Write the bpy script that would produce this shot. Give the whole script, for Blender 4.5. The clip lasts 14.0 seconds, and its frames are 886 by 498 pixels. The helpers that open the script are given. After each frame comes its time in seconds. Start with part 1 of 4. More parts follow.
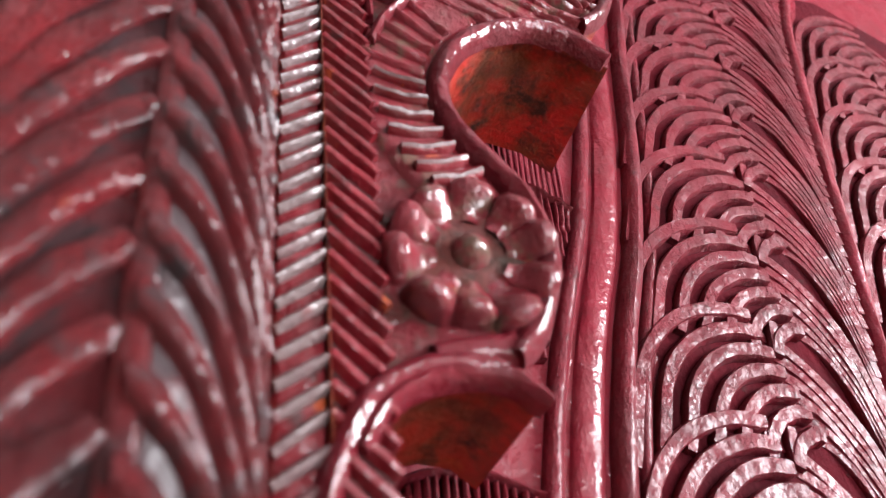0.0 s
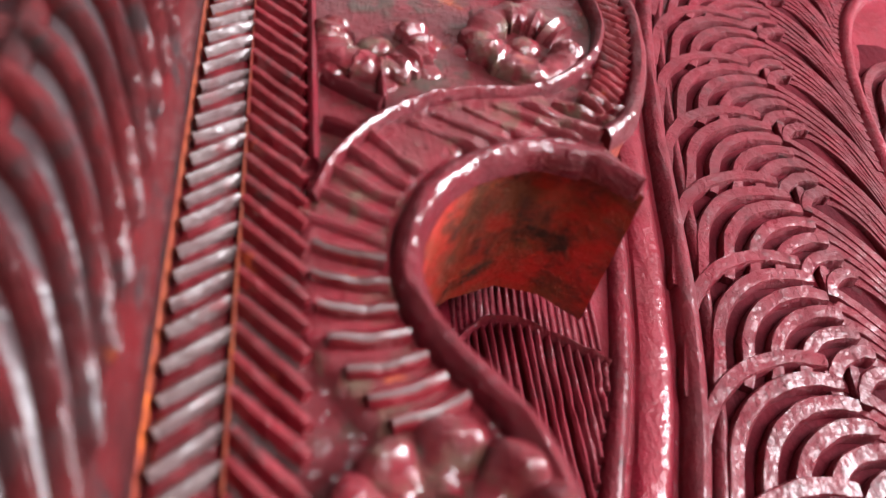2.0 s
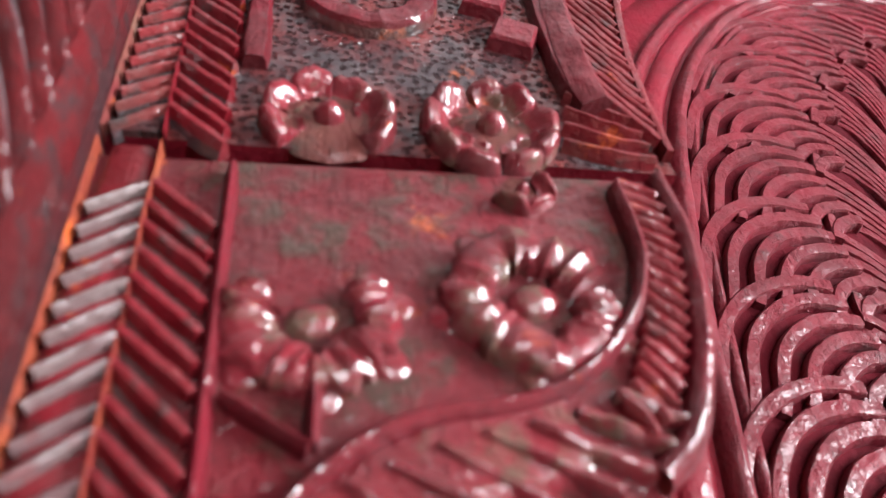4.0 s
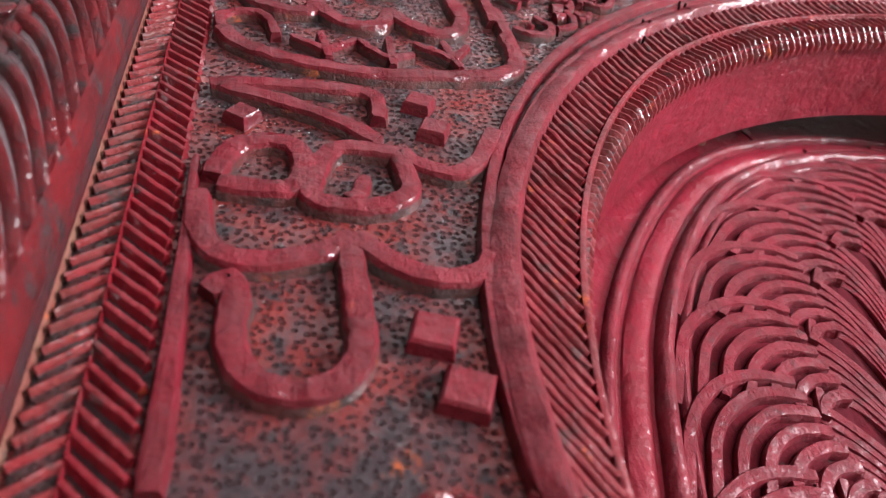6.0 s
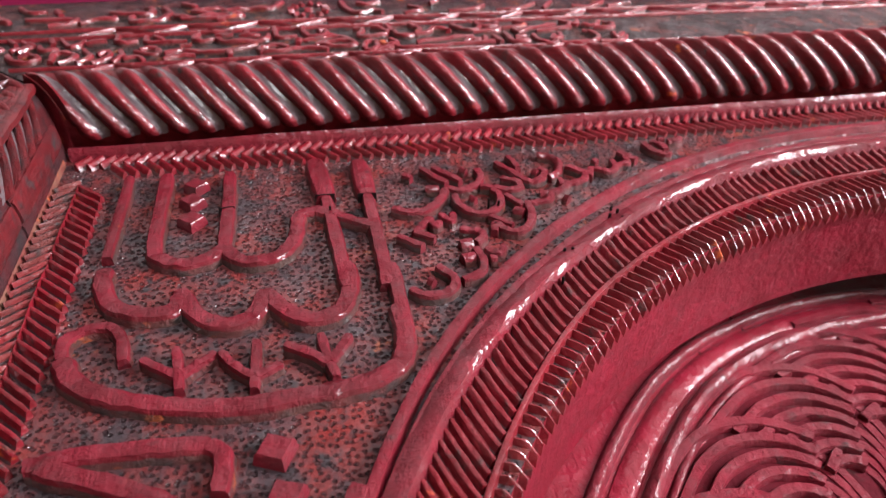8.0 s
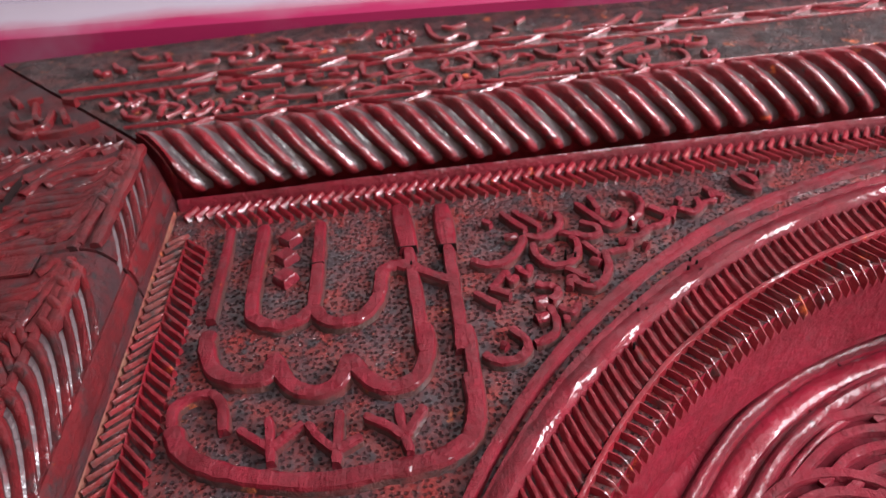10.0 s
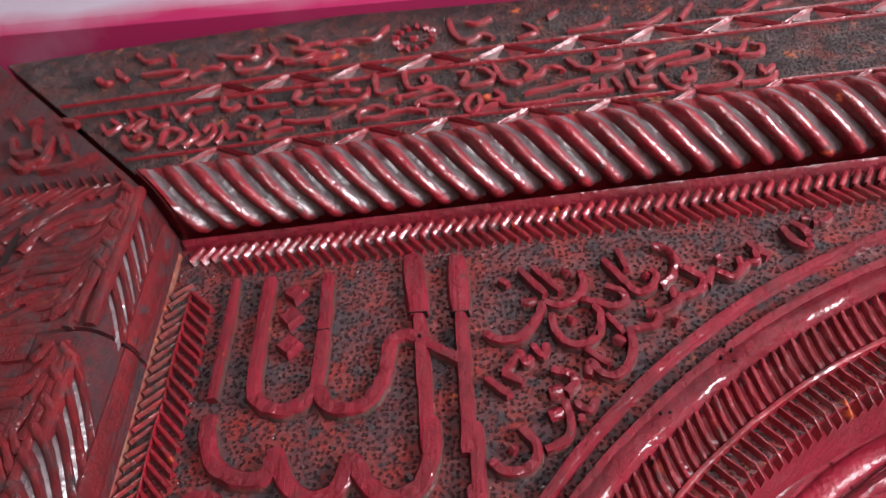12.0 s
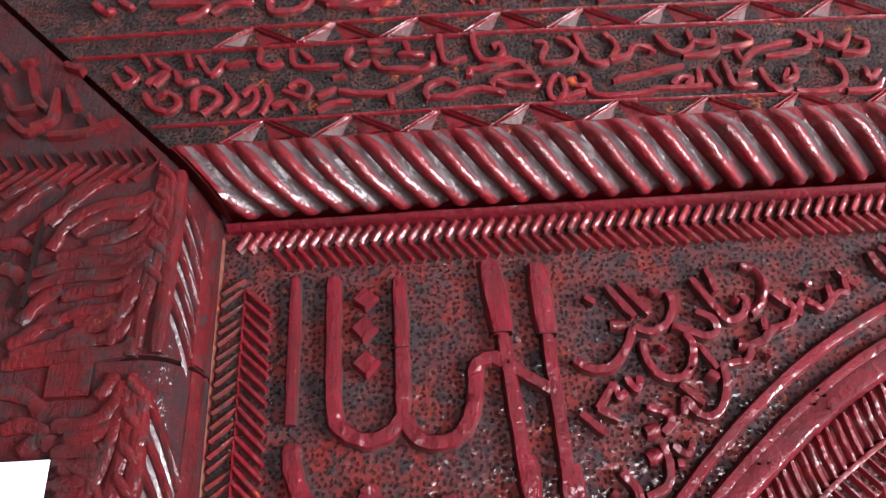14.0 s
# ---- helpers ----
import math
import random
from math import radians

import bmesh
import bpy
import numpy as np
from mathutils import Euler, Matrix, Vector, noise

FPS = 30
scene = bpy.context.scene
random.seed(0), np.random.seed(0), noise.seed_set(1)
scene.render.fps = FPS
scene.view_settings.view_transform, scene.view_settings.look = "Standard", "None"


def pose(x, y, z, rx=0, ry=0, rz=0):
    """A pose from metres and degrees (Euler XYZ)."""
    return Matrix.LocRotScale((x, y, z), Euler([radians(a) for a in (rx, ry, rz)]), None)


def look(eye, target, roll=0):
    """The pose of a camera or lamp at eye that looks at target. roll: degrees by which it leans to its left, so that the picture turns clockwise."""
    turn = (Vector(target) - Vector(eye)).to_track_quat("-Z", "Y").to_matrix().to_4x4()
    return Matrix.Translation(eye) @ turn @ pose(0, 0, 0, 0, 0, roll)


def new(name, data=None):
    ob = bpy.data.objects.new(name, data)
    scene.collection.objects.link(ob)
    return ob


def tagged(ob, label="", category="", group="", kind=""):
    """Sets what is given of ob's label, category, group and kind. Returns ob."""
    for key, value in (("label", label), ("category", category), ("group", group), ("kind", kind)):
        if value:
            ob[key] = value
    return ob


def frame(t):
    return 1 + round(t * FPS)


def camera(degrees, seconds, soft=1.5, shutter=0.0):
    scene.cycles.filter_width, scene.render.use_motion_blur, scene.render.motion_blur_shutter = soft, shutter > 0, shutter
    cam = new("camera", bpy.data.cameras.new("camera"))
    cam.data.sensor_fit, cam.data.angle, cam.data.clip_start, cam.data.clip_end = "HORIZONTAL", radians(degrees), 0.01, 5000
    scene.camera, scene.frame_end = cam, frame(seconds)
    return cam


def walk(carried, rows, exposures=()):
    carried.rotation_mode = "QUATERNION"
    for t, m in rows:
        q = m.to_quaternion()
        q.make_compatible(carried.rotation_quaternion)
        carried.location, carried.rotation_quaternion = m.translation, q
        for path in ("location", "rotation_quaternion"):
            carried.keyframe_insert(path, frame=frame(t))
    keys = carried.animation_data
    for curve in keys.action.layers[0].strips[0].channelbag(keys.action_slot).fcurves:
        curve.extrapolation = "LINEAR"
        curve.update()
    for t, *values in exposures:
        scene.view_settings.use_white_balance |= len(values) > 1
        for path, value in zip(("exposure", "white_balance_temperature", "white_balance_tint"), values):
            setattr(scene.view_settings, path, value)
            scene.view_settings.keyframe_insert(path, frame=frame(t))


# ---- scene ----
cam = camera(59.9, 14.0, soft=1.3)
PATH = [
    (0, (-0.008, -0.151, 1.305), (0.551, 1.339, 2.516), -8.1),
    (0.5, (0.004, -0.137, 1.315), (0.533, 1.345, 2.549), -8.3),
    (1, (0.016, -0.124, 1.339), (0.506, 1.349, 2.599), -8.8),
    (1.5, (0.024, -0.118, 1.359), (0.479, 1.349, 2.639), -9.6),
    (2, (0.025, -0.129, 1.382), (0.465, 1.321, 2.688), -9.3),
    (2.5, (0.033, -0.126, 1.412), (0.453, 1.312, 2.737), -9.9),
    (3, (0.037, -0.119, 1.438), (0.427, 1.296, 2.796), -8.8),
    (3.2, (0.04, -0.118, 1.447), (0.439, 1.287, 2.814), -8.7),
    (5.3, (0.057, -0.144, 1.54), (0.476, 1.162, 2.996), -12.1),
    (5.5, (0.059, -0.152, 1.549), (0.483, 1.137, 3.018), -12.7),
    (6, (0.067, -0.164, 1.572), (0.488, 1.095, 3.067), -13.3),
    (6.5, (0.086, -0.176, 1.598), (0.485, 1.046, 3.13), -14.1),
    (7, (0.104, -0.196, 1.634), (0.467, 1.005, 3.191), -15.4),
    (7.5, (0.133, -0.208, 1.654), (0.483, 0.955, 3.242), -17.3),
    (8, (0.151, -0.224, 1.671), (0.461, 0.928, 3.276), -17.6),
    (8.5, (0.149, -0.241, 1.679), (0.377, 0.882, 3.318), -16.7),
    (8.7, (0.147, -0.257, 1.681), (0.34, 0.899, 3.302), -16.5),
    (10.8, (0.216, -0.283, 1.727), (0.063, 1.03, 3.227), -0.2),
    (11, (0.222, -0.286, 1.744), (0.051, 1.056, 3.217), 0.4),
    (11.5, (0.218, -0.316, 1.769), (0.026, 1.07, 3.197), -0.6),
    (12, (0.217, -0.329, 1.789), (0.009, 1.14, 3.13), -1.1),
    (12.5, (0.21, -0.338, 1.82), (-0.017, 1.211, 3.065), -0.1),
    (13, (0.187, -0.354, 1.861), (0.006, 1.274, 3.009), -0.3),
    (13.5, (0.157, -0.37, 1.889), (0.074, 1.334, 2.932), -1.8),
    (14, (0.13, -0.376, 1.897), (0.118, 1.392, 2.832), -3.4),
]
walk(cam, [(t, look(eye, target, roll)) for t, eye, target, roll in PATH], [(0, 0.22), (3.2, 0.28), (5.3, 0.15), (8.7, 0.05), (10.8, -0.12), (14, -0.06)])
cam.data.dof.use_dof = True
cam.data.dof.focus_distance = 0.35
cam.data.dof.aperture_fstop = 12.0

# ---------------------------------------------------------------- light
world = bpy.data.worlds.new("sky")
scene.world = world
world.use_nodes = True
wn = world.node_tree
sky = wn.nodes.new("ShaderNodeTexSky")
sky.sky_type = "NISHITA"
sky.sun_disc = False
sky.sun_elevation, sky.sun_rotation = radians(40), radians(110)
wn.links.new(sky.outputs[0], wn.nodes["Background"].inputs[0])
wn.nodes["Background"].inputs[1].default_value = 0.1


def window_lamp(name, place, target, sx, sy, watts, colour):
    lamp = bpy.data.lights.new(name, "AREA")
    lamp.shape, lamp.size, lamp.size_y = "RECTANGLE", sx, sy
    lamp.energy, lamp.color = watts, colour
    ob = new(name, lamp)
    ob.matrix_world = look(place, target)
    return ob


window_lamp("doorway_light", (1.0, -2.56, 1.0), (0.9, 0, 1.0), 0.8, 1.8, 135, (0.97, 0.97, 1.03))
window_lamp("window_light_east", (1.66, -0.80, 1.75), (0.1, 0.0, 1.75), 0.6, 0.9, 135, (0.97, 0.97, 1.03))


# ---------------------------------------------------------------- materials
def nodes_of(name):
    mat = bpy.data.materials.new(name)
    mat.use_nodes = True
    nt = mat.node_tree
    return mat, nt, nt.nodes["Principled BSDF"]


def noise_tex(nt, scale, detail=6, rough=0.6, stretch=None, seed=0.0):
    tc = nt.nodes.new("ShaderNodeTexCoord")
    mp = nt.nodes.new("ShaderNodeMapping")
    mp.inputs["Location"].default_value = (seed, seed * 0.7, seed * 1.3)
    if stretch:
        mp.inputs["Scale"].default_value = stretch
    n = nt.nodes.new("ShaderNodeTexNoise")
    n.inputs["Scale"].default_value = scale
    n.inputs["Detail"].default_value = detail
    n.inputs["Roughness"].default_value = rough
    geo = nt.nodes.new("ShaderNodeNewGeometry")
    nt.links.new(geo.outputs["Position"], mp.inputs[0])
    nt.links.new(mp.outputs[0], n.inputs["Vector"])
    return n


def ramp(nt, src, lo, hi):
    r = nt.nodes.new("ShaderNodeMapRange")
    r.inputs["From Min"].default_value, r.inputs["From Max"].default_value = lo, hi
    nt.links.new(src, r.inputs["Value"])
    return r.outputs[0]


def mix(nt, fac, a, b):
    m = nt.nodes.new("ShaderNodeMix")
    m.data_type = "RGBA"
    if isinstance(fac, float):
        m.inputs[0].default_value = fac
    else:
        nt.links.new(fac, m.inputs[0])
    for sock, v in ((m.inputs[6], a), (m.inputs[7], b)):
        if isinstance(v, tuple):
            sock.default_value = (*v, 1)
        else:
            nt.links.new(v, sock)
    return m.outputs[2]


def old_paint(name, red, deep, dirt, dirt_lo, dirt_hi, orange_lo=0.66, rough=0.34, grain=0.35, coat=0.5, seed=0.0, dots=0, skin_depth=0.0012, coat_rough=0.20, spec=0.18):
    """Old glossy oil paint on carved wood: two reds, dirt in patches, orange where an older coat shows."""
    mat, nt, bsdf = nodes_of(name)
    big = noise_tex(nt, 30, 8, 0.72, seed=seed)
    fine = noise_tex(nt, 520, 6, 0.7, seed=seed + 3)
    mid = noise_tex(nt, 95, 3, 0.55, seed=seed + 7)
    col = mix(nt, ramp(nt, big.outputs["Fac"], 0.40, 0.60), red, deep)
    patch = nt.nodes.new("ShaderNodeMath")
    patch.operation = "ADD"
    nt.links.new(mid.outputs["Fac"], patch.inputs[0])
    half = nt.nodes.new("ShaderNodeMath")
    half.operation = "MULTIPLY"
    half.inputs[1].default_value = 0.35
    nt.links.new(fine.outputs["Fac"], half.inputs[0])
    nt.links.new(half.outputs[0], patch.inputs[1])
    old = noise_tex(nt, 55, 7, 0.7, seed=seed + 11)
    col = mix(nt, ramp(nt, old.outputs["Fac"], orange_lo, orange_lo + 0.12), col, (0.42, 0.085, 0.018))
    dirtf = ramp(nt, patch.outputs[0], dirt_lo, dirt_hi)
    col = mix(nt, dirtf, col, dirt)
    height = fine.outputs["Fac"]
    bump = nt.nodes.new("ShaderNodeBump")
    bump.inputs["Strength"].default_value = grain
    bump.inputs["Distance"].default_value = 0.0028
    if dots:
        vor = nt.nodes.new("ShaderNodeTexVoronoi")
        vor.voronoi_dimensions = "2D"
        vor.inputs["Scale"].default_value = dots
        vor.inputs["Randomness"].default_value = 0.85
        geo = nt.nodes.new("ShaderNodeNewGeometry")
        cut = nt.nodes.new("ShaderNodeSeparateXYZ")
        flat = nt.nodes.new("ShaderNodeCombineXYZ")
        nt.links.new(geo.outputs["Position"], cut.inputs[0])
        nt.links.new(cut.outputs["X"], flat.inputs["X"])
        nt.links.new(cut.outputs["Z"], flat.inputs["Y"])
        nt.links.new(flat.outputs[0], vor.inputs["Vector"])
        pit = ramp(nt, vor.outputs["Distance"], 0.10, 0.36)
        shade = nt.nodes.new("ShaderNodeMapRange")
        shade.inputs["To Min"].default_value = 0.12
        nt.links.new(pit, shade.inputs["Value"])
        col = mix(nt, shade.outputs[0], (0.020, 0.009, 0.010), col)
        b2 = nt.nodes.new("ShaderNodeBump")
        b2.inputs["Strength"].default_value = 1.0
        b2.inputs["Distance"].default_value = 0.0019
        nt.links.new(pit, b2.inputs["Height"])
        nt.links.new(b2.outputs[0], bump.inputs["Normal"])
    else:
        fibre = noise_tex(nt, 300, 4, 0.6, stretch=(1, 1, 0.06), seed=seed + 5)
        b2 = nt.nodes.new("ShaderNodeBump")
        b2.inputs["Strength"].default_value = grain
        b2.inputs["Distance"].default_value = 0.002
        nt.links.new(fibre.outputs["Fac"], b2.inputs["Height"])
        nt.links.new(b2.outputs[0], bump.inputs["Normal"])
    nt.links.new(height, bump.inputs["Height"])
    lump = nt.nodes.new("ShaderNodeBump")
    lump.inputs["Strength"].default_value = 0.6
    lump.inputs["Distance"].default_value = 0.0032
    nt.links.new(mid.outputs["Fac"], lump.inputs["Height"])
    nt.links.new(lump.outputs[0], b2.inputs["Normal"])
    nt.links.new(bump.outputs[0], bsdf.inputs["Normal"])
    nt.links.new(col, bsdf.inputs["Base Color"])
    r = nt.nodes.new("ShaderNodeMapRange")
    r.inputs["To Min"].default_value, r.inputs["To Max"].default_value = rough, rough + 0.22
    nt.links.new(dirtf, r.inputs["Value"])
    nt.links.new(r.outputs[0], bsdf.inputs["Roughness"])
    skin = nt.nodes.new("ShaderNodeBump")
    skin.inputs["Strength"].default_value = 0.45
    skin.inputs["Distance"].default_value = skin_depth
    soft = noise_tex(nt, 210, 2, 0.5, seed=seed + 19)
    nt.links.new(soft.outputs["Fac"], skin.inputs["Height"])
    nt.links.new(b2.outputs[0] if dots else lump.outputs[0], skin.inputs["Normal"])
    nt.links.new(skin.outputs[0], bsdf.inputs["Coat Normal"])
    bsdf.inputs["Specular IOR Level"].default_value = spec
    worn = noise_tex(nt, 60, 6, 0.65, seed=seed + 23)
    gloss = nt.nodes.new("ShaderNodeMapRange")
    gloss.inputs["From Min"].default_value, gloss.inputs["From Max"].default_value = 0.38, 0.60
    gloss.inputs["To Min"].default_value, gloss.inputs["To Max"].default_value = coat * 0.30, min(1.0, coat * 1.5)
    nt.links.new(worn.outputs["Fac"], gloss.inputs["Value"])
    level = gloss.outputs[0]
    if dots:
        dull = nt.nodes.new("ShaderNodeMath")
        dull.operation = "MULTIPLY"
        nt.links.new(level, dull.inputs[0])
        nt.links.new(pit, dull.inputs[1])
        level = dull.outputs[0]
    nt.links.new(level, bsdf.inputs["Coat Weight"])
    bsdf.inputs["Coat Roughness"].default_value = coat_rough
    bsdf.inputs["Coat IOR"].default_value = 1.6
    return mat


DIRT = (0.022, 0.014, 0.013)
RED = old_paint("crimson_paint", (0.1050, 0.0034, 0.0098), (0.0620, 0.0028, 0.0060), DIRT, 0.84, 1.02, 0.68, rough=0.46, grain=0.6, coat=0.36, spec=0.12, skin_depth=0.0016, coat_rough=0.15)
RIB = old_paint("crimson_rib_paint", (0.1148, 0.0034, 0.0081), (0.0663, 0.0031, 0.0051), DIRT, 0.78, 0.94, 0.62, rough=0.42, coat=0.45, seed=2.0)
DULL = old_paint("dull_rib_paint", (0.120, 0.0060, 0.0085), (0.070, 0.012, 0.010), DIRT, 0.72, 0.90, 0.63, rough=0.55, grain=0.6, coat=0.10, seed=39.0)
WEAVE = old_paint("niche_paint", (0.1150, 0.0042, 0.0115), (0.0720, 0.0034, 0.0078), DIRT, 0.80, 1.0, 0.78, rough=0.50, grain=0.8, coat=0.23, seed=4.0, skin_depth=0.0016, coat_rough=0.32, spec=0.10)
PLAIN = old_paint("smooth_niche_paint", (0.120, 0.0042, 0.0125), (0.085, 0.0038, 0.0085), DIRT, 0.95, 1.1, 0.8, rough=0.42, grain=0.4, coat=0.26, seed=6.0, skin_depth=0.0006, spec=0.10)
GROUND = old_paint("stippled_ground", (0.130, 0.0120, 0.0110), (0.0290, 0.0185, 0.0215), (0.022, 0.015, 0.017), 0.68, 0.84, 0.63, rough=0.48, grain=1.0, coat=0.80, seed=8.0, dots=310, spec=0.10, coat_rough=0.20)
MATTE = old_paint("worn_frieze_ground", (0.0680, 0.0144, 0.0120), (0.0320, 0.0192, 0.0192), (0.016, 0.010, 0.010), 0.60, 0.74, 0.58, rough=0.50, grain=1.0, coat=0.45, seed=27.0, dots=430, spec=0.10)
SCRIPT = old_paint("worn_script_paint", (0.1150, 0.0046, 0.0095), (0.0800, 0.0042, 0.0070), DIRT, 0.80, 0.96, 0.62, rough=0.42, coat=0.42, seed=29.0)
SCUFF = old_paint("scuffed_jamb_ground", (0.130, 0.0055, 0.0120), (0.075, 0.0060, 0.0090), (0.050, 0.026, 0.018), 0.66, 0.86, 0.62, rough=0.50, grain=1.0, coat=0.35, seed=45.0, skin_depth=0.0024)
DISH = old_paint("brown_dirt_in_carving", (0.110, 0.030, 0.022), (0.085, 0.010, 0.011), (0.040, 0.024, 0.018), 0.66, 0.88, 0.66, rough=0.6, grain=1.0, coat=0.15, seed=47.0)
WORN = old_paint("dirty_worn_carving", (0.150, 0.0050, 0.013), (0.095, 0.0045, 0.0085), (0.085, 0.046, 0.030), 0.70, 0.86, 0.62, rough=0.42, grain=0.8, coat=0.5, seed=37.0)
BED = old_paint("shaded_niche_groove", (0.050, 0.004, 0.007), (0.030, 0.004, 0.006), DIRT, 0.80, 1.0, 0.80, rough=0.80, coat=0.0, spec=0.02, seed=35.0)
GROOVE = old_paint("dirty_shaded_flank", (0.0800, 0.0088, 0.0096), (0.0400, 0.0176, 0.0136), DIRT, 0.66, 0.88, 0.60, rough=0.46, grain=0.9, coat=0.50, seed=9.0)
SOOT = old_paint("sooty_groove", (0.0680, 0.0080, 0.0096), (0.0224, 0.0128, 0.0136), DIRT, 0.60, 0.80, 0.66, rough=0.40, grain=1.0, coat=0.75, seed=10.0, dots=430)
DUST = old_paint("dusty_bare_edge", (0.10, 0.042, 0.028), (0.09, 0.010, 0.011), DIRT, 0.80, 0.96, 0.60, rough=0.6, coat=0.1, seed=41.0)
ORANGE = old_paint("old_orange_coat", (0.16, 0.034, 0.014), (0.11, 0.012, 0.010), DIRT, 0.76, 0.92, 0.55, rough=0.5, coat=0.2, seed=12.0)
CUT = old_paint("bare_cut_wood", (0.42, 0.016, 0.011), (0.14, 0.044, 0.018), (0.030, 0.017, 0.010), 0.66, 0.90, 0.60, rough=0.45, grain=0.7, coat=0.5, seed=14.0)
LEFT = old_paint("faded_pilaster_paint", (0.0950, 0.0053, 0.0076), (0.0494, 0.0053, 0.0068), (0.026, 0.018, 0.019), 0.70, 0.90, 0.66, rough=0.45, grain=0.8, coat=0.32, seed=17.0, spec=0.10)
POST = old_paint("worn_pilaster_ground", (0.070, 0.0080, 0.0100), (0.034, 0.0170, 0.0190), (0.022, 0.015, 0.016), 0.72, 0.90, 0.68, rough=0.55, grain=1.0, coat=0.20, seed=43.0, spec=0.06)
GREY = old_paint("worn_cut_with_glint", (0.100, 0.070, 0.068), (0.072, 0.034, 0.036), (0.12, 0.012, 0.016), 0.74, 0.92, 0.70, rough=0.40, grain=0.6, coat=0.65, seed=21.0, skin_depth=0.0007, coat_rough=0.32)
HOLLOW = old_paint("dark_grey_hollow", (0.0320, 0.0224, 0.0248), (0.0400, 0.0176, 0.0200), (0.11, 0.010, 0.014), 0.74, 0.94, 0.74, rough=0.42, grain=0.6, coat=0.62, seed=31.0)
VALLEY = old_paint("worn_valley_with_sheen", (0.0656, 0.0448, 0.0480), (0.0400, 0.0208, 0.0240), (0.10, 0.012, 0.016), 0.76, 0.94, 0.74, rough=0.40, grain=0.5, coat=1.00, seed=23.0, skin_depth=0.0005, coat_rough=0.34)


def plain_paint(name, colour, rough, seed=0.0, second=None, gloss=0.5):
    mat, nt, bsdf = nodes_of(name)
    bsdf.inputs["Specular IOR Level"].default_value = gloss
    n = noise_tex(nt, 6, 6, 0.6, seed=seed)
    col = mix(nt, ramp(nt, n.outputs["Fac"], 0.3, 0.7), colour, second or tuple(c * 0.88 for c in colour))
    nt.links.new(col, bsdf.inputs["Base Color"])
    f = noise_tex(nt, 160, 4, 0.6, seed=seed + 2)
    bump = nt.nodes.new("ShaderNodeBump")
    bump.inputs["Strength"].default_value, bump.inputs["Distance"].default_value = 0.15, 0.0008
    nt.links.new(f.outputs["Fac"], bump.inputs["Height"])
    nt.links.new(bump.outputs[0], bsdf.inputs["Normal"])
    bsdf.inputs["Roughness"].default_value = rough
    return mat


CEILING = plain_paint("grey_ceiling_boards", (0.42, 0.38, 0.38), 0.7, 9.0)
PLASTER = plain_paint("ochre_limewash", (0.17, 0.12, 0.095), 0.8)
BOARDS = plain_paint("brown_floor_boards", (0.22, 0.12, 0.06), 0.45, 3.0)
PAPER = plain_paint("white_paper", (0.62, 0.64, 0.72), 0.7, 5.0)
FRAME = plain_paint("white_window_paint", (0.75, 0.75, 0.73), 0.4, 6.0)


def cornice_paint():
    """White gloss that turns crimson along its lower edge."""
    mat, nt, bsdf = nodes_of("white_gloss_with_crimson_edge")
    tc = nt.nodes.new("ShaderNodeTexCoord")
    sep = nt.nodes.new("ShaderNodeSeparateXYZ")
    nt.links.new(tc.outputs["Object"], sep.inputs[0])
    n = noise_tex(nt, 9, 4, 0.5)
    add = nt.nodes.new("ShaderNodeMath")
    add.operation = "MULTIPLY_ADD"
    add.inputs[1].default_value = 0.05
    nt.links.new(n.outputs["Fac"], add.inputs[0])
    nt.links.new(sep.outputs["Z"], add.inputs[2])
    col = mix(nt, ramp(nt, add.outputs[0], 0.026, 0.052), (0.20, 0.012, 0.050), (0.22, 0.18, 0.22))
    nt.links.new(col, bsdf.inputs["Base Color"])
    bsdf.inputs["Roughness"].default_value = 0.25
    return mat


WHITE = cornice_paint()
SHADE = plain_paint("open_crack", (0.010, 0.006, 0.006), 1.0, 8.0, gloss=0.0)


# ---------------------------------------------------------------- building tools
def mesh_of(name, verts, faces, mat, sharp=40):
    me = bpy.data.meshes.new(name)
    me.from_pydata([tuple(v) for v in verts], [], faces)
    for m in mat if isinstance(mat, (list, tuple)) else [mat]:
        me.materials.append(m)
    me.shade_smooth()
    me.set_sharp_from_angle(angle=radians(sharp))
    me.update()
    return me


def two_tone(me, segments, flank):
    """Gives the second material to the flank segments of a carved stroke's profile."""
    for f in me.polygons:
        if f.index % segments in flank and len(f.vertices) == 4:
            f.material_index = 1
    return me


def part(name, data, parent, label="", kind=""):
    ob = new(name, data)
    ob.parent = parent
    return tagged(ob, label=label, kind=kind)


def spline(pts, n=5):
    """Points of a smooth curve through pts."""
    p = [np.array(q, float) for q in pts]
    if len(p) == 2:
        return [p[0] + (p[1] - p[0]) * i / 4 for i in range(5)]
    p = [2 * p[0] - p[1]] + p + [2 * p[-1] - p[-2]]
    out = []
    for i in range(1, len(p) - 2):
        a, b, c, d = p[i - 1], p[i], p[i + 1], p[i + 2]
        for k in range(n):
            t = k / n
            out.append(0.5 * (2 * b + (c - a) * t + (2 * a - 5 * b + 4 * c - d) * t * t + (3 * b - a - 3 * c + d) * t ** 3))
    return out + [p[-2]]


